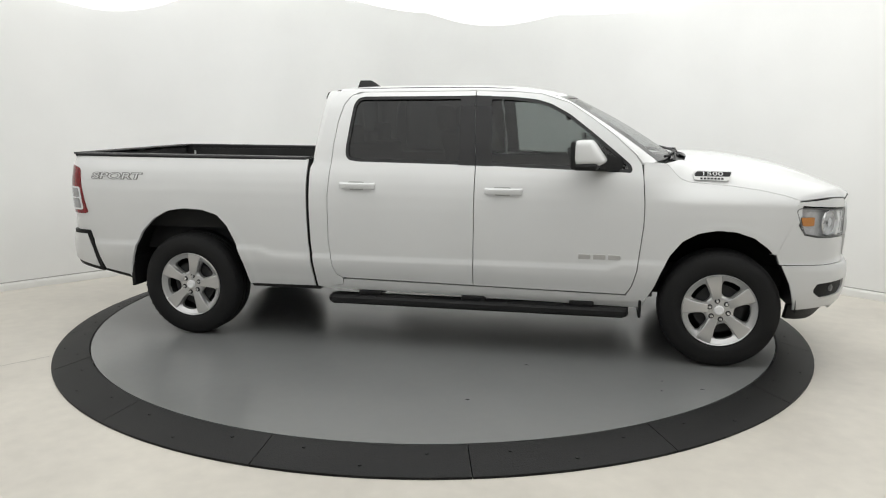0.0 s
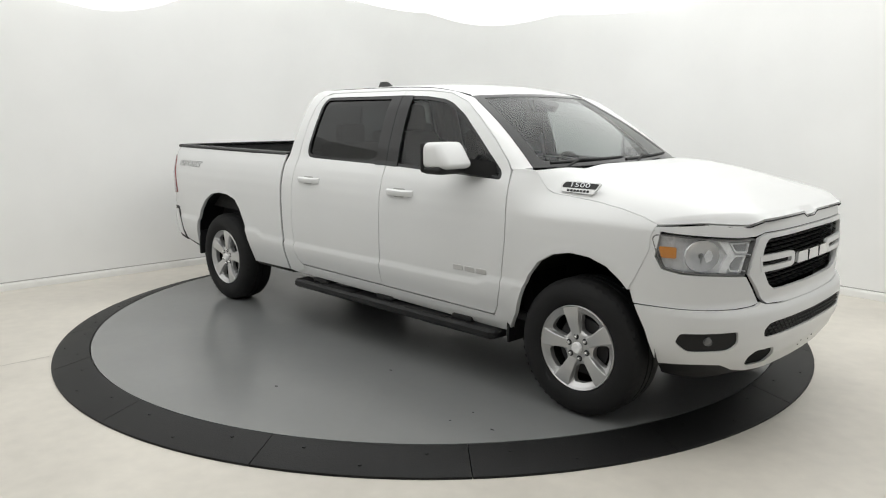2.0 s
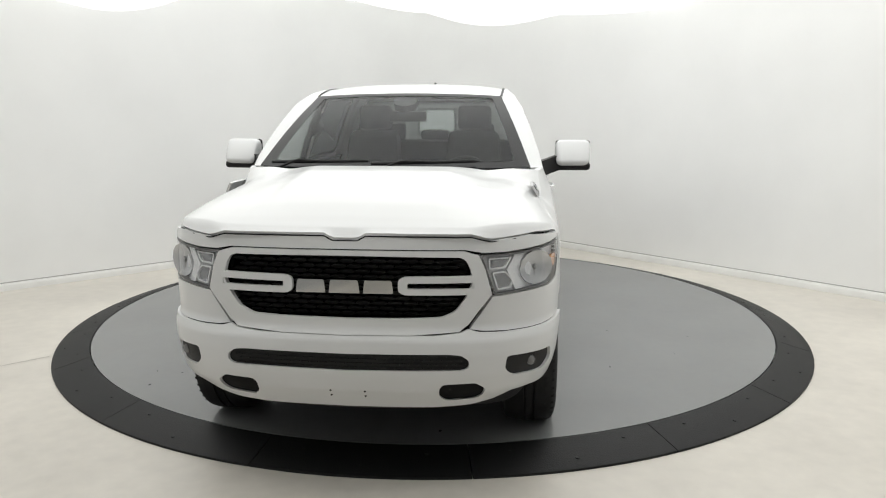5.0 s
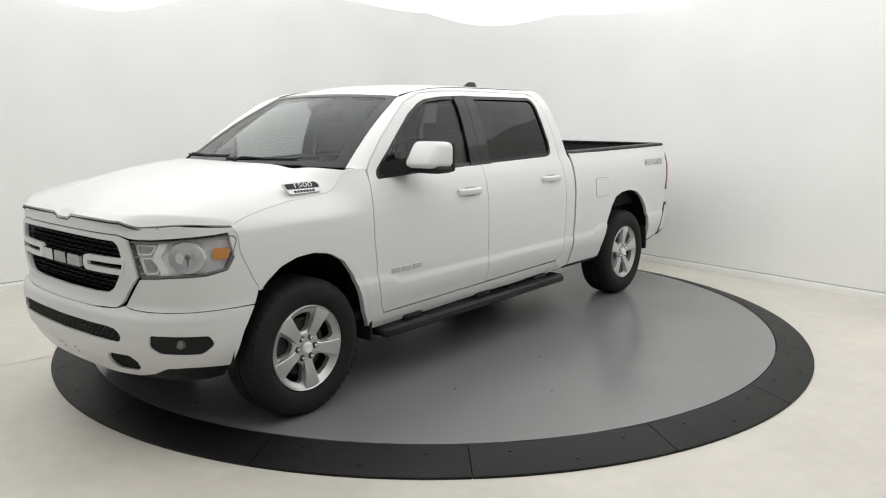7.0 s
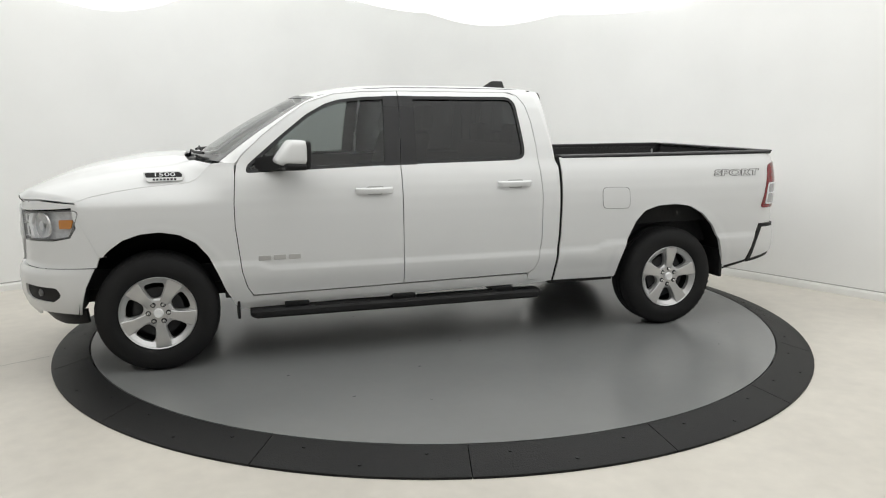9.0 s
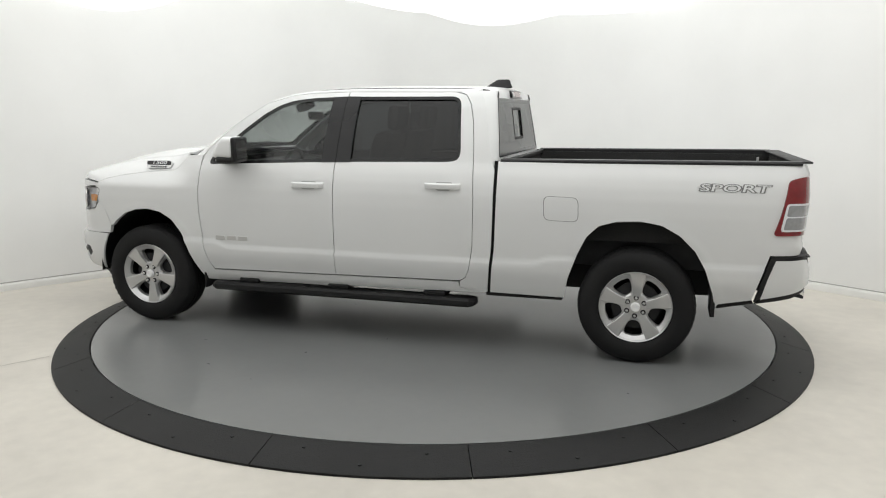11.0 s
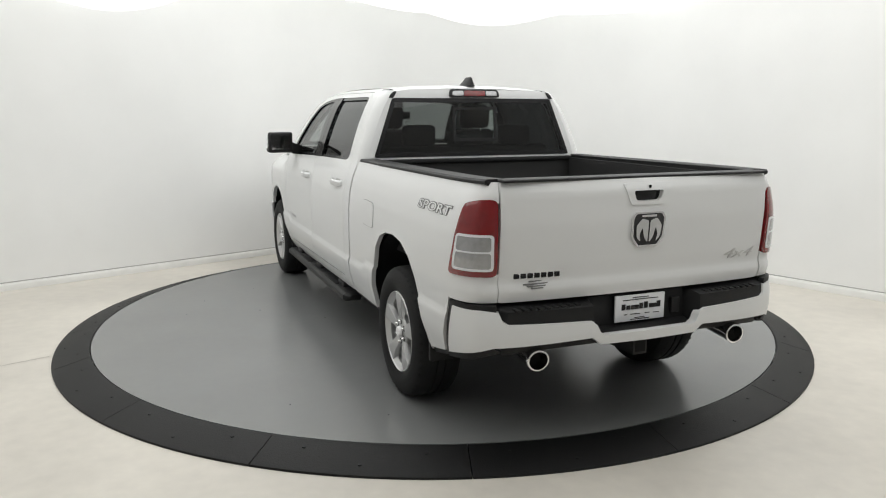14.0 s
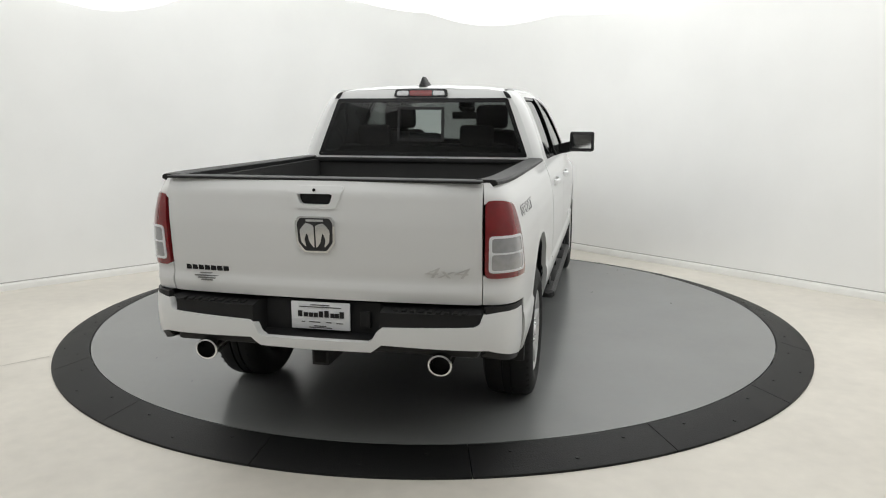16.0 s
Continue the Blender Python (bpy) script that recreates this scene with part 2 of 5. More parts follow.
LEFT_END = CORNER + LEFT_D * 9.0
RIGHT_END = CORNER + RIGHT_D * 9.0
BACK = Vector((-0.6, -9.6))
bend = rounded_corner(2.2, 36)
inner = [LEFT_END + (bend[0] - LEFT_END) * k / 12 for k in range(12)] + bend + [bend[-1] + (RIGHT_END - bend[-1]) * k / 12 for k in range(1, 13)]
tagged(part("wall_north", strip(inner, FLOOR_Z - 0.1, ROOM_H, 0.12), WALL_PAINT, None, "plain white studio wall turning a rounded corner, faintly scuffed", angle=60),
       kind="structure", category="wall")
# Unseen walls added behind the camera; their grey dims camera-facing surfaces and reflections.
wall("wall_south_east", RIGHT_END, BACK, FLOOR_Z - 0.1, ROOM_H, "unseen closing wall, greyed to dim the light from behind the camera")
wall("wall_south_west", BACK, LEFT_END, FLOOR_Z - 0.1, ROOM_H, "unseen closing wall, greyed to dim the light from behind the camera")



def baseboard():
    bm = bmesh.new()
    prof = [(0.0, 0.0), (0.022, 0.0), (0.022, 0.055), (0.016, 0.068), (0.006, 0.076), (0.0, 0.078)]
    rows = []
    for i, p in enumerate(inner):
        d = (inner[min(i + 1, len(inner) - 1)] - inner[max(i - 1, 0)]).normalized()
        n = Vector((d.y, -d.x))
        rows.append([bm.verts.new((p.x + n.x * o, p.y + n.y * o, FLOOR_Z + h)) for o, h in prof])
    for A, B in zip(rows, rows[1:]):
        for k in range(len(prof) - 1):
            bm.faces.new((A[k], B[k], B[k + 1], A[k + 1]))
    tagged(part("baseboard", bm, TRIM_PAINT, None, "low white painted baseboard along the studio walls", angle=30), kind="structure", category="baseboard")


baseboard()
# Thin grey strip that paints the shadow line along the baseboard's top.
bm = bmesh.new()
rows = []
for i, p in enumerate(inner):
    d = (inner[min(i + 1, len(inner) - 1)] - inner[max(i - 1, 0)]).normalized()
    n = Vector((d.y, -d.x)) * .007
    rows.append([bm.verts.new(c) for c in ((p.x, p.y, FLOOR_Z + .079), (p.x + n.x, p.y + n.y, FLOOR_Z + .079), (p.x + n.x, p.y + n.y, FLOOR_Z + .085), (p.x, p.y, FLOOR_Z + .087))])
for A, B in zip(rows, rows[1:]):
    for k in range(3):
        bm.faces.new((A[k], B[k], B[k + 1], A[k + 1]))
tagged(part("trim", bm, material("shadow_line_grey", (.46, .45, .43), .8), None, "thin grey strip painted as the shadow line above the baseboard"), kind="structure", category="trim")


def flat(name, pts, z0, z1, mat, label, category):
    bm = bmesh.new()
    lo = [bm.verts.new((x, y, z0)) for x, y in pts]
    hi = [bm.verts.new((x, y, z1)) for x, y in pts]
    n = len(pts)
    for k in range(n):
        bm.faces.new((lo[k], lo[(k + 1) % n], hi[(k + 1) % n], hi[k]))
    bm.faces.new(lo)
    bm.faces.new(hi)
    return tagged(part(name, bm, mat, None, label, smooth=False), kind="structure", category=category)


room_plan = [(-7.6, -10.2), (7.6, -10.2), (7.6, 5.6), (-7.6, 5.6)]
flat("floor", room_plan, FLOOR_Z - 0.12, FLOOR_Z, CONCRETE, "pale cream sealed concrete floor with faint cloudy stains", "floor")
flat("ceiling", room_plan, ROOM_H, ROOM_H + 0.1, WALL_PAINT, "white studio ceiling above the lit fabric", "ceiling")


def canopy():
    """The lit diffusing cloth that hangs over the turntable, sagging in lobes along its far edge."""
    lobes = [(-3.1, 1.2, 1.15, 0.37), (1.5, 2.1, 1.8, 0.30), (0.1, 2.5, 1.3, 0.22), (-5.0, -1.5, 1.3, 0.3), (4.2, -0.6, 1.4, 0.25)]

    def fn(u, v):
        x, y = -5.4 + 10.8 * u, -4.6 + 8.1 * v
        y -= 0.30 * abs(x)
        z = 3.02 + 0.02 * math.sin(x * 3.1) * math.sin(y * 2.3)
        for cx, cy, r, d in lobes:
            q = ((x - cx) / r) ** 2 + ((y - cy) / 1.1) ** 2
            if q < 1:
                z -= d * (1 - q) ** 1.2
        return (x, y, z)
    bm = sheet(fn, 110, 100)
    tagged(part("diffuser_canopy", bm, cloth_material(), None, "sagging white diffuser cloth lit from within", angle=80),
           category="light canopy")


canopy()

bm = bmesh.new()
a, b = Vector((-4.2, -2.197)), Vector((-2.85, -0.975))
d = (b - a).normalized()
n = Vector((-d.y, d.x)) * 0.004
bm.faces.new([bm.verts.new((p.x, p.y, FLOOR_Z + 0.0015)) for p in (a - n, b - n, b + n, a + n)])
tagged(part("floor_joint", bm, material("joint_grout", (0.36, 0.34, 0.31), 0.8), None, "thin sawn joint across the concrete floor", smooth=False), kind="structure", category="floor")

# ---------- the turntable ----------
R_DISC, R_RAMP = 2.766, 3.0279
RAMP_LOW = FLOOR_Z - TABLE[2]
turntable = new("turntable", None)
tagged(turntable, "round grey painted turntable with a semi-gloss floor", "turntable")


def half_disc(a0):
    """Half of the disc, with a narrow joint along its diameter."""
    bm = bmesh.new()
    n = 90
    g = 0.00015
    pts = []
    for k in range(n + 1):
        a = a0 + math.pi * k / n
        pts.append((R_DISC * math.cos(a), R_DISC * math.sin(a)))
    d = Vector((math.cos(a0 + math.pi / 2), math.sin(a0 + math.pi / 2)))
    pts = [(x + d.x * g if k in (0, n) else x, y + d.y * g if k in (0, n) else y) for k, (x, y) in enumerate(pts)]
    hi = [bm.verts.new((x, y, 0)) for x, y in pts]
    lo = [bm.verts.new((x, y, -0.02)) for x, y in pts]
    bm.faces.new(hi)
    for k in range(n + 1):
        bm.faces.new((hi[k], hi[(k + 1) % (n + 1)], lo[(k + 1) % (n + 1)], lo[k]))
    return bm


SEAM_ANGLE = radians(-54.5)
part("deck_plate", half_disc(SEAM_ANGLE), DISC_PAINT, turntable, smooth=False)
part("deck_plate", half_disc(SEAM_ANGLE + math.pi), DISC_PAINT, turntable, smooth=False)
bm = bmesh.new()
rings = lathe(bm, [(0.01, -0.022), (R_DISC - 0.01, -0.022), (R_DISC - 0.01, RAMP_LOW + 0.002), (0.01, RAMP_LOW + 0.002)], 96, "z")
bm.faces.new(rings[0])
bm.faces.new(rings[-1])
part("drum", bm, SEAM, turntable, "dark steel drum under the deck")
rng = random.Random(4)
for k in range(16):
    a, r, s = rng.uniform(0, 6.28), R_DISC * math.sqrt(rng.uniform(0.03, 0.93)), rng.uniform(0.006, 0.016)
    bm = bmesh.new()
    x, y = r * math.cos(a), r * math.sin(a)
    bm.faces.new([bm.verts.new((x + s * math.cos(t) * rng.uniform(.5, 1.3), y + s * 0.6 * math.sin(t) * rng.uniform(.5, 1.3), 0.0012)) for t in np.linspace(0, 5.6, 8)])
    part("scuff", bm, SEAM, turntable, "small dark scuff mark", smooth=False)

ramp_ring = new("ramp_ring", None)
ramp_ring.location = TABLE
tagged(ramp_ring, "black rubber ramp segments laid round the turntable", "ramp")
JOINTS = [-151.7, -129.8, -108.3, -86.5, -64.8, -43.6, -21.1, 0.4, 22.0, 43.6, 65.2, 86.8, 108.4, 130.0, 151.6, 173.2, 190.6]


def ramp_segment(a0, a1):
    bm = bmesh.new()
    prof = [(R_DISC + 0.006, RAMP_LOW), (R_DISC + 0.006, -0.003), (R_DISC + 0.012, 0.001), (R_DISC + 0.03, 0.0), (R_RAMP - 0.012, RAMP_LOW + 0.016),
            (R_RAMP - 0.002, RAMP_LOW + 0.012), (R_RAMP, RAMP_LOW + 0.006), (R_RAMP, RAMP_LOW)]
    n = 14
    g = 0.0022 / R_DISC
    rows = []
    for k in range(n + 1):
        a = a0 + g + (a1 - a0 - 2 * g) * k / n
        rows.append([bm.verts.new((r * math.cos(a), r * math.sin(a), z)) for r, z in prof])
    for A, B in zip(rows, rows[1:]):
        for k in range(len(prof) - 1):
            bm.faces.new((A[k], B[k], B[k + 1], A[k + 1]))
    bm.faces.new(rows[0])
    bm.faces.new(rows[-1])
    return bm


for k, a in enumerate(JOINTS):
    b = JOINTS[k + 1] if k + 1 < len(JOINTS) else JOINTS[0] + 360
    seg_ob = part("ramp_segment", ramp_segment(radians(a), radians(b)), RAMP_RUBBER, ramp_ring, angle=35)
    for f, rr in ((0.2, 2.85), (0.8, 2.85), (0.5, 2.95)):
        t = radians(a + (b - a) * f)
        bm = bmesh.new()
        z = -0.0523 * (rr - 2.796) / 0.220
        lathe(bm, [(0.0, z + 0.003), (0.009, z + 0.003), (0.012, z - 0.003)], 10, "z", (rr * math.cos(t), rr * math.sin(t), 0))
        part("bolt", bm, RAMP_RUBBER, seg_ob)

# ---------- the pickup truck: x ahead, y to its left, z up ----------
pickup_truck = new("pickup_truck", None)
tagged(pickup_truck, "white crew cab pickup truck with black trim and alloy wheels", "pickup truck")
HUB_F, HUB_R, HUB_Z = 2.184, -1.714, 0.370
SIDES = (("R", -1), ("L", 1))

ZP = [.30, .34, .40, .46, .52, .60, .66, .72, .78, .85, 1.0, 1.10, 1.18, 1.25, 1.30, 1.33, 1.45, 1.60, 1.72, 1.80, 1.84, 1.87]
WP = [.89, .915, .95, .97, .982, .990, .994, .997, .999, 1.0, .999, .992, .977, .957, .935, .920, .886, .831, .778, .724, .682, .63]
zt = np.linspace(.28, 1.9, 325)
wt = np.interp(zt, ZP, WP)
ker = np.exp(-np.linspace(-2, 2, 5) ** 2)
wt = np.convolve(np.pad(wt, 2, mode="edge"), ker / ker.sum(), "valid")


def sm(t):
    t = min(1.0, max(0.0, t))
    return t * t * (3 - 2 * t)


def prof(z):
    return float(np.interp(z, zt, wt))


def crease(x, z):
    """The soft ledge along the lower body, stepping up towards both wheels."""
    zc = .640 + .042 * sm((x - 1.42) / .13) + .042 * sm((-1.0 - x) / .13)
    return .012 * sm((zc + .010 - z) / .02) * sm((z - .47) / .12)


def half_width(x, z):
    """Half the body's width at a place along it and a height."""
    v = prof(z) + float(np.interp(x, [-2.8, -2.6, -2.2, 1.9, 2.1, 2.3, 2.45, 2.6, 2.7], [-.045, -.02, 0, 0, -.003, -.006, -.01, -.02, -.04]))
    v += crease(x, z)
    v -= .10 * sm((x - 1.65) / .4) * sm((z - 1.08) / .2)
    for h in (HUB_F, HUB_R):
        r = math.hypot(x - h, (z - .42) * .98)
        v += .003 * math.exp(-((r - .505) / .02) ** 2) * sm((z - .3) / .2)
    return v


def side_fn(s, off=0.0):
    return lambda x, z, d: (x, s * (half_width(x, z) - d - off), z)


class Plan:
    """A plan curve (x, y) with a body profile carried along it."""

    def __init__(self, pts, front):
        p = np.array(pts, float)
        for _ in range(3):
            q = p.copy()
            q[1:-1] = p[1:-1] * .5 + (p[:-2] + p[2:]) * .25
            fine = np.empty((2 * len(q) - 1, 2))
            fine[::2], fine[1::2] = q, (q[1:] + q[:-1]) / 2
            p = fine
        self.p = p
        self.s = np.concatenate([[0], np.cumsum(np.hypot(*np.diff(p, axis=0).T))])
        self.front = front

    def at_y(self, y):
        return math.copysign(float(np.interp(abs(y), self.p[:, 1], self.s)), y)

    def at_x(self, x, sign=1):
        o = np.argsort(self.p[:, 0])
        return sign * float(np.interp(x, self.p[o, 0], self.s[o]))

    def place(self, s, z, d):
        a = abs(s)
        x, y = (float(np.interp(a, self.s, self.p[:, k])) for k in (0, 1))
        e = 0.02
        tx, ty = (float(np.interp(a + e, self.s, self.p[:, k])) - float(np.interp(max(0, a - e), self.s, self.p[:, k])) for k in (0, 1))
        l = math.hypot(tx, ty) or 1
        nx, ny = ty / l, -tx / l
        if self.front < 0:
            nx, ny = -ty / l, tx / l
            nx, ny = -abs(nx), abs(ny)
        o = abs(ny) * (prof(z) - .975) + abs(nx) * self.bulge(z) - d
        return (x + nx * o, math.copysign(y + ny * o, s if s else 1), z)

    def fn(self, off=0.0):
        return lambda s, z, d: self.place(s, z, d + off)


NOSE = Plan([(3.06, 0), (3.058, .15), (3.055, .3), (3.045, .45), (3.025, .56), (2.99, .66), (2.945, .75), (2.88, .84), (2.80, .90), (2.70, .937), (2.60, .955),
             (2.50, .964), (2.40, .968), (2.3, .97)], 1)
NOSE.bulge = lambda z: float(np.interp(z, [.3, .35, .42, .50, .60, .66, .69, .72, .9, 1.04, 1.10, 1.15, 1.2], [-.06, -.03, .012, .03, .035, .03, .012, -.005, 0, -.002, -.006, -.010, -.03]))
TAIL = Plan([(-2.775, 0), (-2.772, .3), (-2.763, .55), (-2.745, .75), (-2.735, .82), (-2.72, .87), (-2.69, .915), (-2.64, .945), (-2.57, .962), (-2.48, .970), (-2.3, .974), (-2.0, .975),
             (-1.4, .975), (-.6, .975)], -1)
TAIL.bulge = lambda z: float(np.interp(z, [.7, .78, .83, .87, .95, 1.15, 1.30, 1.36], [-.005, .005, .018, .004, .015, .03, .025, 0.0]))
REAR_BAR = Plan([(-2.872, 0), (-2.868, .33), (-2.85, .60), (-2.815, .80), (-2.775, .885), (-2.72, .935), (-2.65, .958), (-2.55, .968), (-2.45, .972)], -1)
REAR_BAR.bulge = lambda z: float(np.interp(z, [.48, .54, .60, .68, .74], [-.03, -.005, .0, -.005, -.02]))


def mirror(poly, s):
    return [(u * s, v) for u, v in poly]


# ----- bed -----
def bed_side(s, name):
    def U(x):
        return TAIL.at_x(x)
    arch = [(-2.225, .40), (-2.205, .50), (-2.15, .66), (-2.08, .78), (-1.98, .88), (-1.86, .945), (-1.72, .968), (-1.57, .96), (-1.45, .925), (-1.37, .845), (-1.31, .72),
            (-1.25, .55), (-1.22, .40)]
    out = [(U(-.694), .405), (U(-.708), .55), (U(-.728), .75), (U(-.735), 1.0), (U(-.738), 1.2), (U(-.735), 1.345), (U(-1.6), 1.349), (U(-2.5), 1.355), (TAIL.at_y(.8135), 1.357),
           (TAIL.at_y(.8135), .775), (TAIL.at_y(.93), .775), (U(-2.535), .775), (U(-2.49), .62), (U(-2.445), .47), (U(-2.23), .425)]
    out += [(U(x), z) for x, z in arch]
    lamp = tail_outline()

    def fn(u, z, d):
        x, y, z = TAIL.place(u, z, d)
        w = 0.0
        r = math.hypot(x - HUB_R, (z - .42) * .98)
        w += .003 * math.exp(-((r - .535) / .02) ** 2) * sm((z - .3) / .2) + crease(x, z) * sm((x + 2.6) / .15)
        return (x, s * (abs(y) + w), z)
    ob = part("bed_side", panel(out, fn, [lamp], .02, .028), WHITE_PAINT, pickup_truck, "smooth white bed side with a flared wheel arch")
    # tail lamp: a red housing with clear windows
    lens = part("tail_lamp", panel(lamp, lambda u, z, d: fn(u, z, d - .008), (), .012, .04), RED_LENS, pickup_truck, "red tail lamp with two clear windows")
    y0, y1 = TAIL.at_y(.846), U(-2.612)
    top = rounded([(y0, 1.10), (y1 - .005, 1.10), (y1 + .004, 1.03), (y0, 1.03)], .012)
    low = rounded([(y0, 1.022), (y1 + .005, 1.022), (y1 + .018, .945), (y0, .945)], .012)
    frame_poly = rounded([(y0 - .012, 1.112), (y1 + .004, 1.112), (y1 + .034, .933), (y0 - .012, .933)], .02)
    part("lamp_bezel", panel(frame_poly, lambda u, z, d: fn(u, z, d - .011), (top, low), .009, .006), PLATE_WHITE, lens, "pale bezel")
    part("reverse_lens", panel(top, lambda u, z, d: fn(u, z, d - .0095), (), .01, .002), CLEAR_LENS, lens, "clear lens")
    part("signal_lens", panel(low, lambda u, z, d: fn(u, z, d - .0095), (), .01, .002), CLEAR_LENS, lens, "clear lens")
    # black rail cap
    xs = np.linspace(-.75, -2.705, 40)
    bm = bmesh.new()
    rows = []
    for x in xs:
        w = abs(fn(U(max(x, -2.7)), 1.345, 0)[1])
        zz = 1.340 + (x + .75) * -.006
        rows.append([bm.verts.new((x, s * y, z)) for y, z in ((w + .002, zz - .004), (w + .001, zz + .010), (w - .010, zz + .019), (w - .10, zz + .021), (w - .112, zz + .014), (w - .115, zz - .05))])
    for A, B in zip(rows, rows[1:]):
        for k in range(5):
            bm.faces.new((A[k], B[k], B[k + 1], A[k + 1]))
    bm.faces.new(rows[0])
    bm.faces.new(rows[-1])
    part("bed_rail_cap", bm, BLACK_PLASTIC, pickup_truck, "black plastic bed rail cap")
    # black seal in the gap between cab and bed
    bm = bmesh.new()
    rows = []
    for k in range(41):
        z = .40 + .945 * k / 40
        xc = float(np.interp(z, [.40, .55, .75, 1.0, 1.35], [-.683, -.697, -.717, -.724, -.724]))
        w = half_width(xc, z)
        rows.append([bm.verts.new((xc + dx, s * (w - o), z)) for dx, o in ((-.022, .03), (-.009, .010), (.009, .010), (.022, .03))])
    for A, B in zip(rows, rows[1:]):
        for k in range(3):
            bm.faces.new((A[k], B[k], B[k + 1], A[k + 1]))
    part("gap_seal", bm, SEAM, pickup_truck, "black rubber seal between cab and bed")
    # black trim beside and below the bumper's end
    q, yy = REAR_BAR.at_x, REAR_BAR.at_y
    trim = [(q(-2.465), .455), (q(-2.505), .62), (q(-2.545), .768), (yy(.84), .768), (yy(.84), .735), (q(-2.60), .735), (q(-2.57), .72), (q(-2.545), .62), (q(-2.52), .49)]
    part("bumper_trim", panel([(u * s, v) for u, v in trim], REAR_BAR.fn(.004), (), .015, .03), BLACK_PLASTIC, pickup_truck, "black trim beside the bumper")
    low = [(q(-2.47), .445), (q(-2.52), .482), (q(-2.70), .528), (yy(.86), .565), (yy(.82), .535), (q(-2.70), .49)]
    part("bumper_foot", panel([(u * s, v) for u, v in low], REAR_BAR.fn(.006), (), .015, .03), BLACK_PLASTIC, pickup_truck, "black strip under the bumper")
    part("bed_sill", panel([(-2.228, .432), (-2.445, .476), (-2.462, .445), (-2.236, .392)], side_fn(s, .012), (), .012, .05), BLACK_PLASTIC, pickup_truck, "black sill under the bed")
    part("bed_sill", boxes((-1.21, -.66, *sorted((s * .85, s * .935)), .375, .408), bevel=.006), BLACK_PLASTIC, pickup_truck, "black sill under the bed")
    # mud flap and dark wheel house
    part("mud_flap", boxes((-2.226, -2.196, min(s * .72, s * .962), max(s * .72, s * .962), .335, .56), bevel=.006), BLACK_PLASTIC, pickup_truck, "black mud flap")
    # lettering near the tail
    t = TAIL.at_x(-2.295)
    bm = text_bm("SPORT", .066, .002, lambda a, b, c: fn(t - s * a, 1.199 + b, -c - .001), shear=.12, stretch=2.16, outline=.0042)
    letters = part("sport_lettering", bm, GRAPHITE, ob, "grey outlined letters", smooth=False)
    bm = text_bm("SPORT", .066, .001, lambda a, b, c: fn(t - s * a, 1.199 + b, -c - .0034), shear=.12, stretch=2.16, outline=.0002)
    part("letter_face", bm, WHITE_PAINT, letters, "white letter faces", smooth=False)
    if s > 0:
        f = rounded([(U(-1.068), 1.118), (U(-1.308), 1.112), (U(-1.314), .945), (U(-1.074), .950)], .045, 6)
        part("fuel_door_gap", panel(f, lambda u, z, d: fn(u, z, d - .0012), (), .02, .001), GRAPHITE, ob, "thin dark outline of the fuel door")
        g = [tuple(np.array(p) + (np.array(f).mean(0) - np.array(p)) * .035) for p in f]
        part("fuel_door", panel(g, lambda u, z, d: fn(u, z, d - .003), (), .02, .002), WHITE_PAINT, ob, "white fuel door")
    return ob


def tail_outline():
    U = TAIL.at_x
    return rounded([(TAIL.at_y(.819), 1.278), (U(-2.70), 1.276), (U(-2.625), 1.255), (U(-2.575), 1.02), (U(-2.545), .915), (U(-2.56), .905), (TAIL.at_y(.819), .905)], .03)


for side, s in SIDES:
    bed_side(s, side)

bm = bmesh.new()
for r in ((-2.70, -.75, -.80, .80, .80, .82), (-2.70, -.75, .775, .84, .80, 1.335), (-2.70, -.75, -.84, -.775, .80, 1.335), (-.765, -.745, -.80, .80, .80, 1.335), (-2.715, -2.695, -.80, .80, .80, 1.345)):
    box(bm, *r)
part("bed_liner", bm, LINER, pickup_truck, "black sprayed bed liner", smooth=False)
bm = boxes((-.785, -.745, -.80, .80, 1.320, 1.350), bevel=.006)
part("front_rail_cap", bm, BLACK_PLASTIC, pickup_truck, "black cap of the bed's front wall")
for s in (-1, 1):
    part("tie_down_cleat", boxes((-2.62, -2.60, min(s * .77, s * .79), max(s * .77, s * .79), 1.19, 1.31), bevel=.004), ALLOY, pickup_truck, "small metal post inside the bed")
    for h in (HUB_R,):
        bm = bmesh.new()
        n = 20
        rows = []
        for k in range(n + 1):
            a = math.pi * k / n
            x, z = h - .52 * math.cos(a), .40 + .575 * math.sin(a) ** .8
            rows.append([bm.verts.new((x, s * y, z)) for y in (.60, .955)])
        for A, B in zip(rows, rows[1:]):
            bm.faces.new((A[0], B[0], B[1], A[1]))
        bm.faces.new([r[0] for r in rows])
        part("wheel_liner", bm, BLACK_PLASTIC, pickup_truck, "black wheel house liner")
        bm = sheet(lambda u, v: (h - .30 + .58 * u, s * (.70 + .245 * v), .925 + .022 * math.sin(math.pi * u) + .012 * v), 10, 4)
        part("inner_arch", thick(bm, .006), material("inner_arch_grey", (.13, .13, .13), .35) if "inner_arch_grey" not in bpy.data.materials else bpy.data.materials["inner_arch_grey"], pickup_truck, "dark grey sheet above the wheel")


# tailgate
def gate_fn(off=0.0):
    return lambda y, z, d: (float(np.interp(abs(y), TAIL.p[:, 1], TAIL.p[:, 0])) - TAIL.bulge(z) + d + off, y, z)


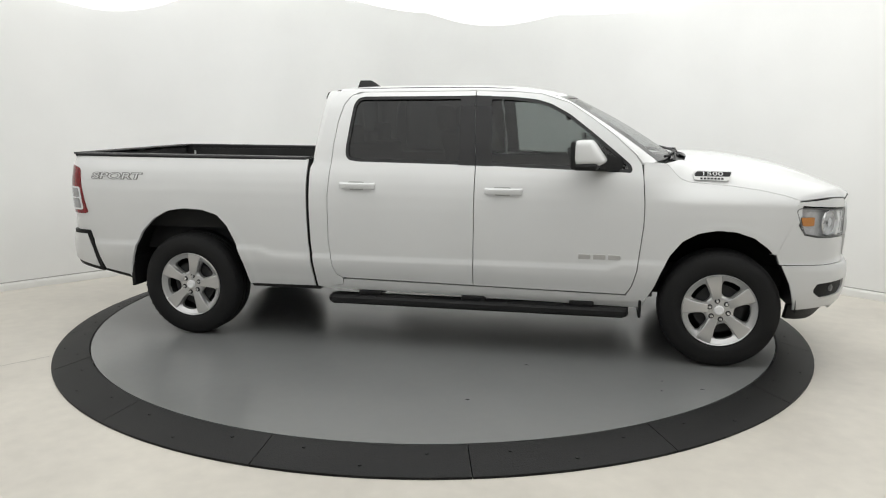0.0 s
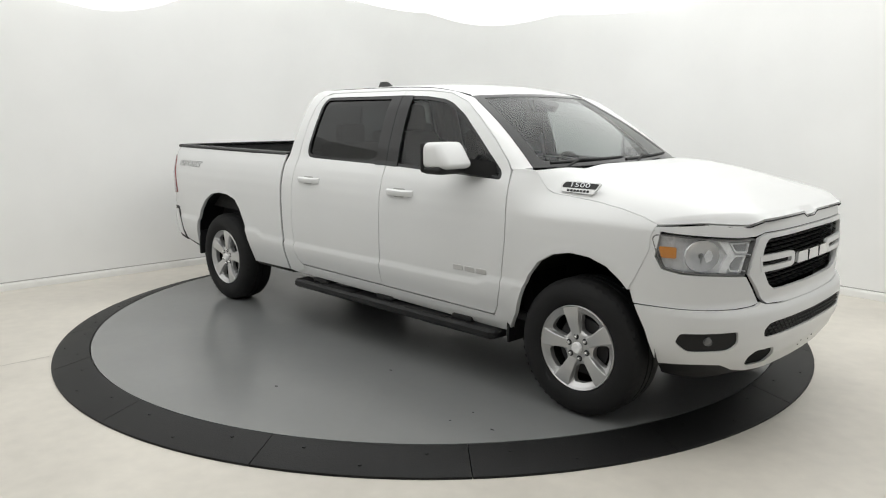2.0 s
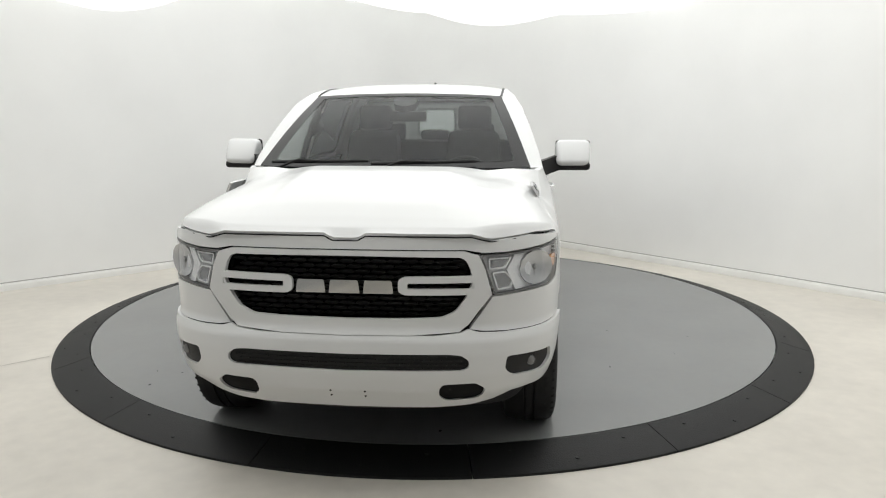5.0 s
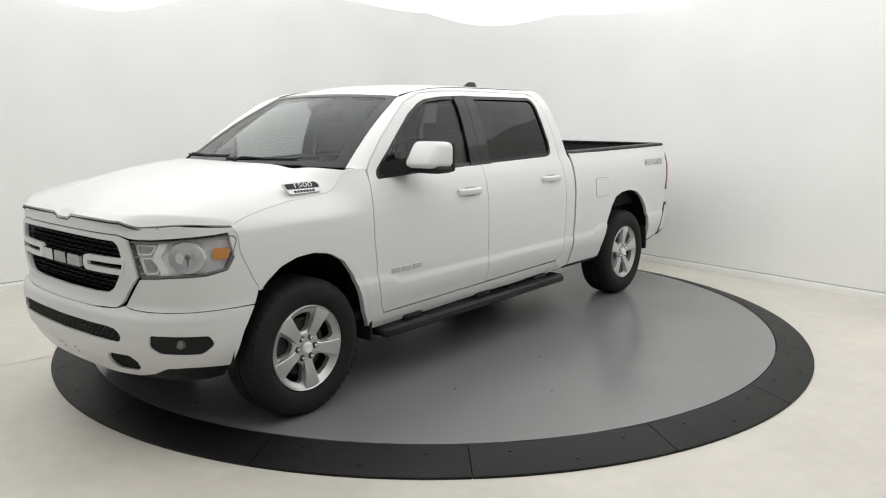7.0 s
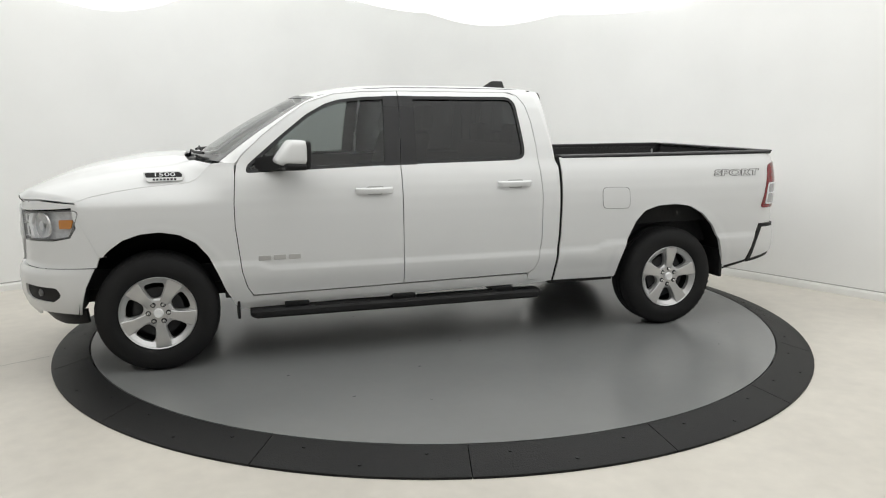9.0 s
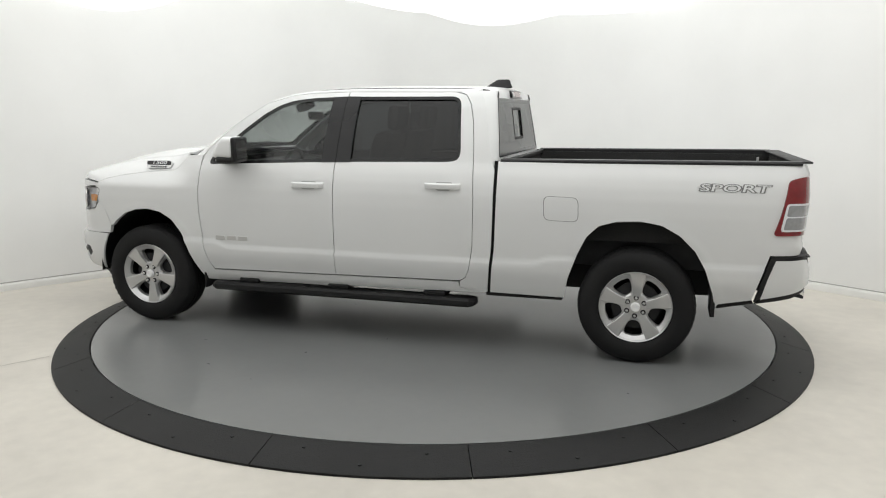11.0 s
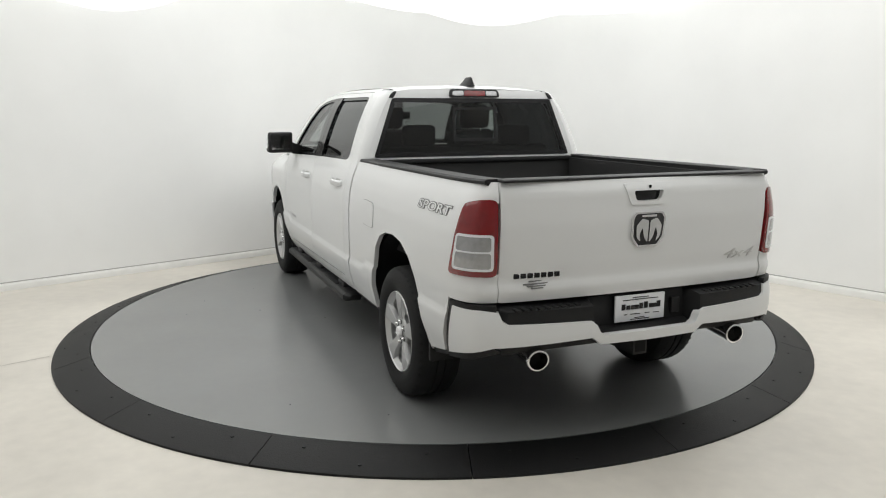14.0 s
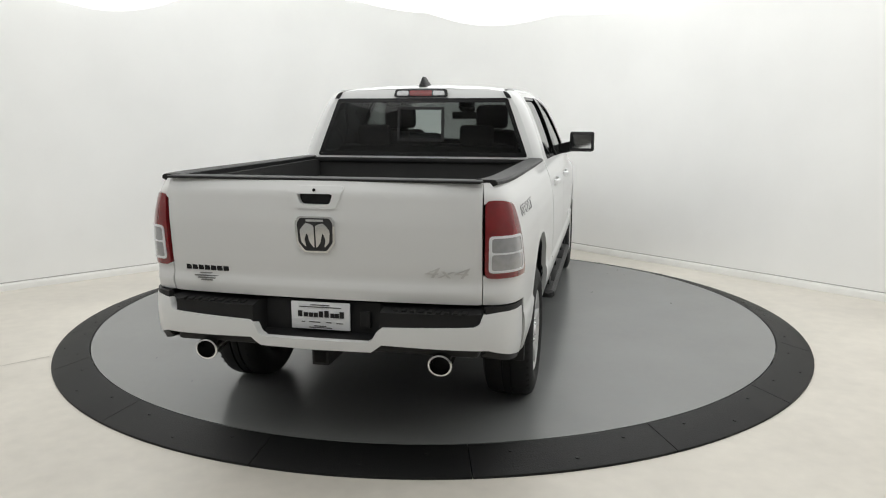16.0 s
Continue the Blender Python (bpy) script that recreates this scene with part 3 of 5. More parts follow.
gate_out = rounded([(-.811, .772), (-.811, 1.358), (.811, 1.358), (.811, .772)], .010)
bezel = rounded([(-.15, 1.335), (.15, 1.335), (.105, 1.225), (-.105, 1.225)], .02)
pull = rounded([(-.092, 1.297), (.092, 1.297), (.074, 1.245), (-.074, 1.245)], .014)
tailgate = part("tailgate", panel(gate_out, gate_fn(), [pull], .022, .03), WHITE_PAINT, pickup_truck, "white tailgate with a step crease along its foot")
part("gate_cap", boxes((-2.776, -2.66, -.806, .806, 1.356, 1.370), bevel=.006), BLACK_PLASTIC, tailgate, "black plastic tailgate cap")
part("handle_bezel", panel(bezel, gate_fn(-.006), [pull], .01, .006), WHITE_PAINT, tailgate, "raised white handle surround")
part("handle_pull", panel(pull, gate_fn(.022), (), .01, .01), GLOSS_BLACK, tailgate, "black handle recess")
bm = bmesh.new()
lathe(bm, [(0, 0), (.008, 0), (.008, .004)], 12, "x", (-2.812, .0, 1.316))
part("lock", bm, SEAM, tailgate)
shield = rounded([(-.075, 1.180), (.075, 1.180), (.092, 1.155), (.088, 1.06), (.055, 1.018), (-.055, 1.018), (-.088, 1.06), (-.092, 1.155)], .01)
emblem = part("emblem", panel(shield, gate_fn(-.010), (), .01, .012), DARK_METAL, tailgate, "chrome and black shield emblem")
part("emblem_rim", panel([(u * 1.12, 1.1 + (v - 1.1) * 1.10) for u, v in shield], gate_fn(-.012), [shield], .006, .012), CHROME, emblem, "chrome rim")
for s in (-1, 1):
    horn = [(s * .004, 1.145), (s * .045, 1.158), (s * .078, 1.12), (s * .072, 1.06), (s * .045, 1.035), (s * .055, 1.075), (s * .04, 1.11), (s * .028, 1.06), (s * .004, 1.03)]
    part("emblem_shape", panel(rounded(horn, .01, 2), gate_fn(-.016), (), .006, .007), CHROME, emblem, "chrome relief")
part("emblem_bar", panel([(-.045, 1.174), (.045, 1.174), (.045, 1.163), (-.045, 1.163)], gate_fn(-.013), (), .01, .003), CHROME, emblem)
bm = bmesh.new()
for k in range(7):
    y = .735 - k * .036
    f = gate_fn(-.004)
    box(bm, f(y, .90, 0)[0], f(y, .90, 0)[0] + .006, y - .031, y, .888, .914, bevel=.002, seg=1)
part("name_badge", bm, GLOSS_BLACK, tailgate, "black raised badge bars")
bm = bmesh.new()
for z, a, b in ((.872, .655, .575), (.859, .685, .545), (.848, .665, .565), (.838, .645, .58)):
    box(bm, gate_fn(-.003)(.6, z, 0)[0], gate_fn(0)(.6, z, 0)[0] + .003, b, a, z - .003, z + .003)
part("dealer_sticker", bm, GRAPHITE, tailgate, "small grey sticker lines")
part("four_by_four", text_bm("4x4", .075, .003, lambda a, b, c: (gate_fn(-.001 - c)(-.63 - a, .925 + b, 0)[0], -.63 - a, .925 + b), shear=.35, stretch=1.9), ALLOY, tailgate, "silver 4x4 script", smooth=False)

# rear bumper
Y = REAR_BAR.at_y
X = REAR_BAR.at_x
half = [(0, .535), (Y(.29), .538), (Y(.34), .578), (Y(.85), .560), (X(-2.70), .525), (X(-2.50), .478), (X(-2.535), .62), (X(-2.575), .742), (Y(.90), .745), (Y(.83), .735),
        (Y(.81), .690), (Y(.785), .676), (Y(.345), .664), (Y(.315), .640), (Y(.295), .600), (Y(.27), .586), (0, .586)]
bar_out = half + [(-u, v) for u, v in reversed(half[1:-1])]
rear_bumper = part("rear_bumper", panel(bar_out, REAR_BAR.fn(), (), .018, .05), WHITE_PAINT, pickup_truck, "white wrap-round rear bumper with a black step pad")
bm = bmesh.new()
rows = []
for y in np.linspace(-.90, .90, 61):
    x = REAR_BAR.place(REAR_BAR.at_y(y), .70, 0)[0]
    b = abs(y)
    if b > .81:
        pr = [(-2.60, .742), (x + .035, .746), (x + .04, .735), (x + .05, .66), (-2.62, .60)]
    elif b > .31:
        pr = [(-2.70, .762), (-2.755, .748), (x + .012, .735), (x + .006, .672), (x + .02, .60)]
    else:
        pr = [(-2.70, .762), (-2.735, .752), (-2.745, .70), (-2.75, .600), (x + .015, .583)]
    rows.append([bm.verts.new((px, y, pz)) for px, pz in pr])
for A, B in zip(rows, rows[1:]):
    for k in range(4):
        bm.faces.new((A[k], B[k], B[k + 1], A[k + 1]))
part("step_pad", bm, BLACK_PLASTIC, rear_bumper, "black ribbed plastic step pad", angle=30)
for s in (-1, 1):
    for k in range(9):
        y = s * (.40 + k * .042)
        part("tread_rib", boxes((-2.815, -2.755, y - .012, y + .012, .736, .746), bevel=.002), BLACK_PLASTIC, rear_bumper)
plate = part("number_plate", boxes((-2.775, -2.763, -.155, .155, .612, .752), bevel=.004), PLATE_WHITE, rear_bumper, "white dealer plate with dark bars")
bm = bmesh.new()
for k, (a, h) in enumerate(((.105, .03), (.075, .022), (.048, .022), (.022, .022), (-.005, .03), (-.035, .034), (-.066, .022), (-.09, .022), (-.115, .032))):
    box(bm, -2.779, -2.774, a - .010, a + .012, .676, .676 + h)
for z, a, b in ((.738, .05, -.05), (.727, .11, -.11), (.650, .10, .08), (.650, .06, .0), (.650, -.03, -.06), (.648, -.085, -.12), (.630, .035, -.03), (.622, .06, -.06)):
    box(bm, -2.7775, -2.774, b, a, z - .0018, z + .0018)
part("plate_print", bm, GLOSS_BLACK, plate, "dark bars", smooth=False)
part("trailer_socket", boxes((-2.772, -2.748, -.26, -.205, .63, .715), bevel=.008), BLACK_PLASTIC, rear_bumper, "black trailer socket")
bm = boxes((-2.79, -2.45, -.045, .045, .43, .52), bevel=.006)
part("hitch_receiver", bm, BLACK_PLASTIC, pickup_truck, "black hitch receiver")
part("hitch_mouth", boxes((-2.794, -2.788, -.03, .03, .447, .505)), SEAM, pickup_truck, smooth=False)
part("bumper_valance", boxes((-2.77, -2.4, -.80, .80, .51, .575), bevel=.02), BLACK_PLASTIC, pickup_truck, "black lower valance")
for s in (-1, 1):
    c = Vector((-2.81, s * .618, .478))
    bm = bmesh.new()
    lathe(bm, [(.046, .0), (.054, .002), (.055, .014), (.052, .03), (.050, .22)], 28, "x")
    lathe(bm, [(.046, .0), (.044, .1)], 28, "x")
    for v in bm.verts:
        v.co = Vector((v.co.x, v.co.y * 1.12, v.co.z * .98 + v.co.x * .12)) + c
    tip = part("exhaust_tip", bm, CHROME, pickup_truck, "polished oval exhaust tip")
    bm = bmesh.new()
    lathe(bm, [(.0, .06), (.045, .06)], 24, "x", c)
    part("exhaust_bore", bm, SEAM, tip)
    part("exhaust_pipe", tube(bmesh.new(), [(-2.60, s * .615, .50), (-2.3, s * .6, .51), (-2.1, s * .5, .5)], .04), DARK_METAL, pickup_truck)

# ----- cab -----
DOOR_TOP = [(-.378, 1.832), (.457, 1.838), (.75, 1.832), (.95, 1.815), (1.148, 1.752), (1.30, 1.652), (1.461, 1.532), (1.606, 1.402)]


def inset(poly, d):
    p = np.array(poly, float)
    a = np.roll(p, 1, 0) - p
    b = np.roll(p, -1, 0) - p
    n = a / np.linalg.norm(a, axis=1)[:, None] + b / np.linalg.norm(b, axis=1)[:, None]
    t = np.roll(p, -1, 0) - np.roll(p, 1, 0)
    n = np.stack([-t[:, 1], t[:, 0]], 1)
    n /= np.linalg.norm(n, axis=1)[:, None]
    area = (p[:, 0] * np.roll(p[:, 1], -1) - np.roll(p[:, 0], -1) * p[:, 1]).sum()
    return [tuple(q) for q in p + n * d * (1 if area > 0 else -1)]


def resample(poly, step=.03):
    p = np.array(poly + poly[:1], float)
    s = np.concatenate([[0], np.cumsum(np.hypot(*np.diff(p, axis=0).T))])
    q = np.linspace(0, s[-1], int(s[-1] / step) + 1)[:-1]
    return [(float(np.interp(k, s, p[:, 0])), float(np.interp(k, s, p[:, 1]))) for k in q]


def handle(s, x0, x1, z, parent):
    bm = bmesh.new()
    n = 14
    rows = []
    for k in range(n + 1):
        x = x0 + (x1 - x0) * k / n
        t = k / n
        o = .012 + .030 * math.sin(math.pi * min(1, max(0, t))) ** .35
        w = half_width(x, z)
        h = .021
        rows.append([bm.verts.new((x, s * (w + q), z + r)) for q, r in ((o - .014, h), (o, h * .55), (o + .002, -h * .2), (o - .004, -h), (o - .016, -h * .6))])
    for A, B in zip(rows, rows[1:]):
        for k in range(5):
            bm.faces.new((A[k], B[k], B[(k + 1) % 5], A[(k + 1) % 5]))
    bm.faces.new(rows[0])
    bm.faces.new(rows[-1])
    part("door_handle", bm, WHITE_PAINT, parent, "white pull handle")
    xm = (x0 + x1) / 2
    # Flat grey patch; the shade of the hand recess is in its colour.
    cup = rounded([(xm - .075, z + .027), (xm + .055, z + .027), (xm + .05, z - .034), (xm - .06, z - .034)], .02)
    part("handle_cup", panel(cup, side_fn(s, -.0015), (), .012, .001), material("handle_cup_shade", (.42, .42, .41), .4) if "handle_cup_shade" not in bpy.data.materials else bpy.data.materials["handle_cup_shade"], parent, "flat grey patch painting the cup's shade behind the handle")


def door(s, which):
    if which == "rear":
        out = [(.5025, .468), (.5055, .9), (.5075, 1.3), (.4735, 1.8345), (-.365, 1.828), (-.45, 1.806), (-.495, 1.74), (-.525, 1.62), (-.545, 1.45), (-.556, 1.276), (-.568, 1.08), (-.565, .74), (-.54, .57), (-.515, .51),
               (-.47, .482)]
        win = [(.496, 1.318), (.474, 1.800), (-.365, 1.797), (-.405, 1.78), (-.425, 1.74), (-.455, 1.42), (-.45, 1.37), (-.425, 1.342), (-.36, 1.332)]
        glass, hx = PRIVACY_GLASS, (-.475, -.212)
        pillar = [(.507, 1.316), (.477, 1.802), (.372, 1.801), (.392, 1.317)]
        hz = 1.166
    else:
        out = [(.5085, .467), (.5115, .9), (.5135, 1.3), (.4795, 1.8345), (.75, 1.826), (.945, 1.809), (1.142, 1.746), (1.295, 1.646), (1.455, 1.527), (1.60, 1.397), (1.638, 1.34), (1.650, 1.27), (1.664, 1.08), (1.663, .93),
               (1.63, .62), (1.60, .51), (1.562, .452)]
        win = [(.520, 1.318), (.492, 1.800), (.74, 1.792), (.92, 1.772), (1.02, 1.742), (1.15, 1.672), (1.30, 1.558), (1.45, 1.436), (1.565, 1.34), (1.582, 1.305), (1.572, 1.282), (1.45, 1.287)]
        glass, hx = FRONT_GLASS, (.586, .848)
        pillar = [(.5105, 1.316), (.4805, 1.802), (.592, 1.799), (.625, 1.312)]
        hz = 1.147
    win = rounded(win, .025)
    ob = part(which + "_door", panel(out, side_fn(s), [win], .02, .035), WHITE_PAINT, pickup_truck, "white door panel with a raised lower ledge")
    trim_in = inset(resample(win, .025), .022)
    part("window_trim", panel(win, side_fn(s, .004), [trim_in], .009, .02), GLOSS_BLACK, ob, "black window surround")
    part("window_glass", panel(win, side_fn(s, .016), (), .04, 0), glass, ob, "dark tinted glass" if which == "rear" else "lightly tinted glass")
    part("pillar_cover", panel(pillar, side_fn(s, -.0025), (), .02, .014), GLOSS_BLACK, ob, "gloss black pillar cover")
    handle(s, hx[0], hx[1], hz, ob)
    # inner trim
    part("inner_trim", panel([(out[0][0] - (.03 if which == "rear" else -.03), .48), (out[0][0] - (.03 if which == "rear" else -.03), 1.31), (-.5 if which == "rear" else 1.6, 1.31), (-.5 if which == "rear" else 1.6, .5)],
                             side_fn(s, .07), (), .06, .01), BLACK_PLASTIC, ob, "black inner door trim")
    if which == "front":
        bm = bmesh.new()
        for k in range(3):
            x = 1.24 + k * .10
            box(bm, x, x + .082, -.004, .004, .694, .728, bevel=.002, seg=1)
        for v in bm.verts:
            v.co = Vector((v.co.x, s * (half_width(v.co.x, v.co.z) + v.co.y), v.co.z))
        part("door_badge", bm, ALLOY, ob, "silver badge bars")
    return ob


# back wall of the cab and its sliding window
def back_x(z):
    return float(np.interp(z, [.5, 1.30, 1.36, 1.5, 1.68, 1.78, 1.82, 1.85], [-.715, -.715, -.716, -.702, -.680, -.668, -.664, -.655]))


CAB_REAR = [(-.68, 1.36), (-.655, 1.5), (-.63, 1.62), (-.612, 1.70), (-.588, 1.78), (-.56, 1.82), (-.53, 1.838)]


def cab_corner(s):
    out = [(-.672, .405), (-.686, .55), (-.705, .75), (-.712, 1.0), (-.712, 1.28), *CAB_REAR, (-.378, 1.838), (-.455, 1.809), (-.501, 1.742), (-.531, 1.62),
           (-.550, 1.45), (-.561, 1.276), (-.573, 1.08), (-.570, .74), (-.545, .57), (-.517, .507), (-.472, .477), (-.47, .43), (-.62, .40)]
    part("cab_corner", panel(out, side_fn(s), (), .018, .03), WHITE_PAINT, pickup_truck, "white rear cab corner")
    bm = bmesh.new()
    rows = []
    for x, z in [(-.68, 1.0), (-.68, 1.2)] + resample_open(CAB_REAR, .03):
        a = Vector((x, s * half_width(x, z), z))
        b = Vector((back_x(z), s * (half_width(-.66, z) - .067), z))
        c = Vector((back_x(z) + .012, s * (half_width(-.66, z) - .012), z + .002))
        rows.append([bm.verts.new(a * (1 - t) ** 2 + c * 2 * t * (1 - t) + b * t * t) for t in (0, .2, .4, .6, .8, 1)])
    for P, Q in zip(rows, rows[1:]):
        for k in range(5):
            bm.faces.new((P[k], Q[k], Q[k + 1], P[k + 1]))
    part("corner_turn", thick(bm, .015), WHITE_PAINT, pickup_truck, "rounded white rear cab edge")
    rock = [(-.64, .398), (.5, .375), (1.58, .352), (1.66, .355), (1.62, .40), (1.566, .442), (.505, .458), (-.46, .470), (-.47, .425)]
    part("rocker_panel", panel(rock, side_fn(s), (), .015, .06), WHITE_PAINT, pickup_truck, "white rocker panel")
    part("door_jamb", panel([(-.62, .44), (-.64, 1.30), (1.72, 1.30), (1.68, .42)], side_fn(s, .03), (), .05, .0), SEAM, pickup_truck)
    # roof side rail and windscreen pillar
    A = [(-.55, 1.84)] + DOOR_TOP + [(1.648, 1.345), (1.70, 1.335)]
    bm = bmesh.new()
    rows = []
    for x, z in resample_open(A, .03):
        a = Vector((x, s * half_width(x, z), z))
        b = Vector(rail_inner(x, z, s))
        rows.append([bm.verts.new(a.lerp(b, t) + Vector((0, s * .006, .010)) * math.sin(math.pi * t)) for t in (0, .25, .5, .75, 1)])
    for P, Q in zip(rows, rows[1:]):
        for k in range(4):
            bm.faces.new((P[k], Q[k], Q[k + 1], P[k + 1]))
    part("roof_rail", thick(bm, .02), WHITE_PAINT, pickup_truck, "white roof rail and windscreen pillar")


def resample_open(poly, step):
    p = np.array(poly, float)
    q = np.concatenate([[0], np.cumsum(np.hypot(*np.diff(p, axis=0).T))])
    t = np.linspace(0, q[-1], int(q[-1] / step) + 2)
    return [(float(np.interp(k, q, p[:, 0])), float(np.interp(k, q, p[:, 1]))) for k in t]


SCREEN_TOP, SCREEN_LOW = (1.065, .634, 1.790), (1.745, .838, 1.350)


def rail_inner(x, z, s):
    """The roof's or windscreen's edge beside a point of the door's top line."""
    if x < 1.0:
        y = float(np.interp(x, [-.64, -.4, .9, 1.06], [.612, .632, .642, .638]))
        return (x, s * y, roof_z(x, y))
    t = min(1.0, max(0.0, (1.80 - z) / (1.80 - 1.35)))
    c = screen(t, 1.0)
    k = sm((x - 1.0) / .12)
    y = .642
    a = Vector((x, s * y, roof_z(min(x, 1.06), y)))
    return a.lerp(Vector((c[0], s * c[1], c[2])), k)


def roof_z(x, y):
    c = float(np.interp(x, [-.70, -.66, -.60, -.48, -.3, .1, .5, .8, .95, 1.06, 1.12], [1.842, 1.856, 1.867, 1.875, 1.880, 1.884, 1.882, 1.868, 1.850, 1.826, 1.804]))
    c += .010 * sm((.95 - x) / .3) * sm((x + .68) / .12)
    return c - .040 * (abs(y) / .66) ** 2.6


def screen(u, v):
    """The windscreen: u from its top edge down, v across from 0 to 1 at the pillar."""
    tx, ty, tz = SCREEN_TOP
    lx, ly, lz = SCREEN_LOW
    top = Vector((tx + .07 * (1 - v * v), ty * v, tz + .018 * (1 - v * v)))
    low = Vector((lx + .17 * (1 - v ** 2.2), ly * v, lz + .005))
    p = top.lerp(low, u)
    n = Vector((.5, 0, .8))
    return p + n * .022 * math.sin(math.pi * u)


for side, s in SIDES:
    door(s, "rear")
    door(s, "front")
    cab_corner(s)


def roof_edge(x):
    return float(np.interp(x, [-.64, -.4, .9, 1.06], [.612, .632, .642, .638]))


def roof_fn(u, v):
    vv = v * 2 - 1
    xf = 1.06 + .075 * (1 - vv * vv)
    x = -.657 + (xf + .657) * u
    y = vv * (roof_edge(x) + .002)
    return (x, y, roof_z(x, y) + .001)


roof = part("roof", thick(sheet(roof_fn, 50, 40), .02), WHITE_PAINT, pickup_truck, "smooth white cab roof")
for s in (-1, 1):
    bm = bmesh.new()
    tube(bm, [(x, s * (roof_edge(x) - .002), roof_z(x, .64)) for x in np.linspace(-.60, 1.05, 24)], .009, 8)
    part("roof_seam_strip", bm, BLACK_PLASTIC, roof, "black roof seam strip")
bm = bmesh.new()
ring = []
z0 = roof_z(-.52, 0) - .006
for x0, x1, h, wd in ((-.645, -.425, 0, .040), (-.640, -.435, .016, .034), (-.630, -.475, .040, .020), (-.622, -.510, .062, .009), (-.612, -.53, .068, .004)):
    ring.append([bm.verts.new(((x0 + x1) / 2 + (x1 - x0) / 2 * math.cos(a), wd * math.copysign(abs(math.sin(a)) ** .7, math.sin(a)), z0 + h)) for a in np.linspace(0, 2 * math.pi, 21)[:-1]])
for A, B in zip(ring, ring[1:]):
    for k in range(20):
        bm.faces.new((A[k], A[(k + 1) % 20], B[(k + 1) % 20], B[k]))
bm.faces.new(ring[-1])
part("antenna_fin", bm, BLACK_PLASTIC, roof, "black shark fin antenna")
ws = part("windscreen", (sheet(lambda u, v: screen(u, v * 2 - 1) if v >= .5 else (lambda p: (p[0], -p[1], p[2]))(screen(u, 1 - v * 2)), 24, 40)), WINDSHIELD_GLASS, pickup_truck, "clear raked windscreen")


def ws_at(u, v, d):
    p = screen(u, abs(v))
    return (p[0] + .5 * -d, math.copysign(p[1], v), p[2] - .8 * d)


frit = [(0, -1), (1, -1), (1, 1), (0, 1)]
frit_in = rounded([(.045, -.90), (.93, -.90), (.93, .90), (.045, .90)], .04)
part("screen_border", panel(frit, lambda u, v, d: ws_at(u, v, d - .003), [frit_in], .03, 0), GLOSS_BLACK, ws, "black printed border")
part("sensor_housing", panel(rounded([(.04, -.13), (.16, -.11), (.20, 0), (.16, .11), (.04, .13)], .03), lambda u, v, d: ws_at(u, v, d + .01), (), .02, .05), BLACK_PLASTIC, ws, "black sensor housing")
part("sticker", panel([(.52, .90), (.60, .90), (.60, .935), (.52, .935)], lambda u, v, d: ws_at(u, v, d + .008), (), .02, 0), PLATE_WHITE, ws, "small white sticker")


def back_fn(off=0.0):
    return lambda y, z, d: (back_x(z) + d + off, y, z)


glass_out = rounded([(-.802, 1.362), (-.646, 1.786), (.646, 1.786), (.802, 1.362)], .02)


def back_edge(z):
    return half_width(-.66, z) - .066


bz = [.9, 1.1, 1.3, 1.36, 1.5, 1.65, 1.75, 1.80, 1.822, 1.832]
back_out = [(back_edge(z), z) for z in bz] + [(.5, 1.850), (0, 1.853), (-.5, 1.850)] + [(-back_edge(z), z) for z in reversed(bz)]
back = part("cab_back", panel(back_out, back_fn(), [glass_out], .02, .03), WHITE_PAINT, pickup_truck, "white rear wall of the cab")
slide = rounded([(-.180, 1.47), (-.176, 1.722), (.176, 1.722), (.180, 1.47)], .012)
rg = part("rear_window", panel(glass_out, back_fn(-.003), [slide], .03, .012), REAR_GLASS, back, "dark tinted rear window")
slide_in = inset(resample(slide, .02), .020)
part("slider_glass", panel(slide, back_fn(.006), (), .04, 0), SLIDER_GLASS, rg, "clear sliding pane")
part("slider_frame", panel(slide, back_fn(-.005), [slide_in], .006, .012), BLACK_PLASTIC, rg, "black slider frame")
border_in = inset(resample(glass_out, .03), .03)
part("glass_border", panel(glass_out, back_fn(-.0045), [border_in], .012, .004), GLOSS_BLACK, rg, "black printed border")
brake_o = rounded([(-.205, 1.794), (-.195, 1.852), (.195, 1.852), (.205, 1.794)], .018)
bl = part("brake_lamp", panel(brake_o, back_fn(-.018), (), .012, .03), GLOSS_BLACK, back, "high brake lamp with a red middle and clear ends")
part("red_lens", panel(rounded([(-.085, 1.804), (-.085, 1.842), (.085, 1.842), (.085, 1.804)], .006), back_fn(-.022), (), .01, .004), RED_LENS, bl, "red lens")
for s in (-1, 1):
    part("cargo_lens", panel(rounded([(s * .092, 1.804), (s * .092, 1.842), (s * .178, 1.839), (s * .184, 1.806)], .01), back_fn(-.022), (), .01, .004), CLEAR_LENS, bl, "clear lens")
    seal = [(s * .640, 1.785), (s * .672, 1.785), (s * .656, 1.812), (s * .634, 1.830), (s * .610, 1.836), (s * .620, 1.812)]
    part("corner_seal", panel(seal, back_fn(-.006), (), .008, .004), BLACK_PLASTIC, back, "black roof corner seal")

# ----- front of the truck -----
SEAM_LINE = [(1.80, 1.347), (1.835, 1.315), (1.865, 1.278), (1.90, 1.246), (1.95, 1.226), (2.10, 1.214), (2.238, 1.203), (2.41, 1.180), (2.55, 1.152), (2.64, 1.122)]


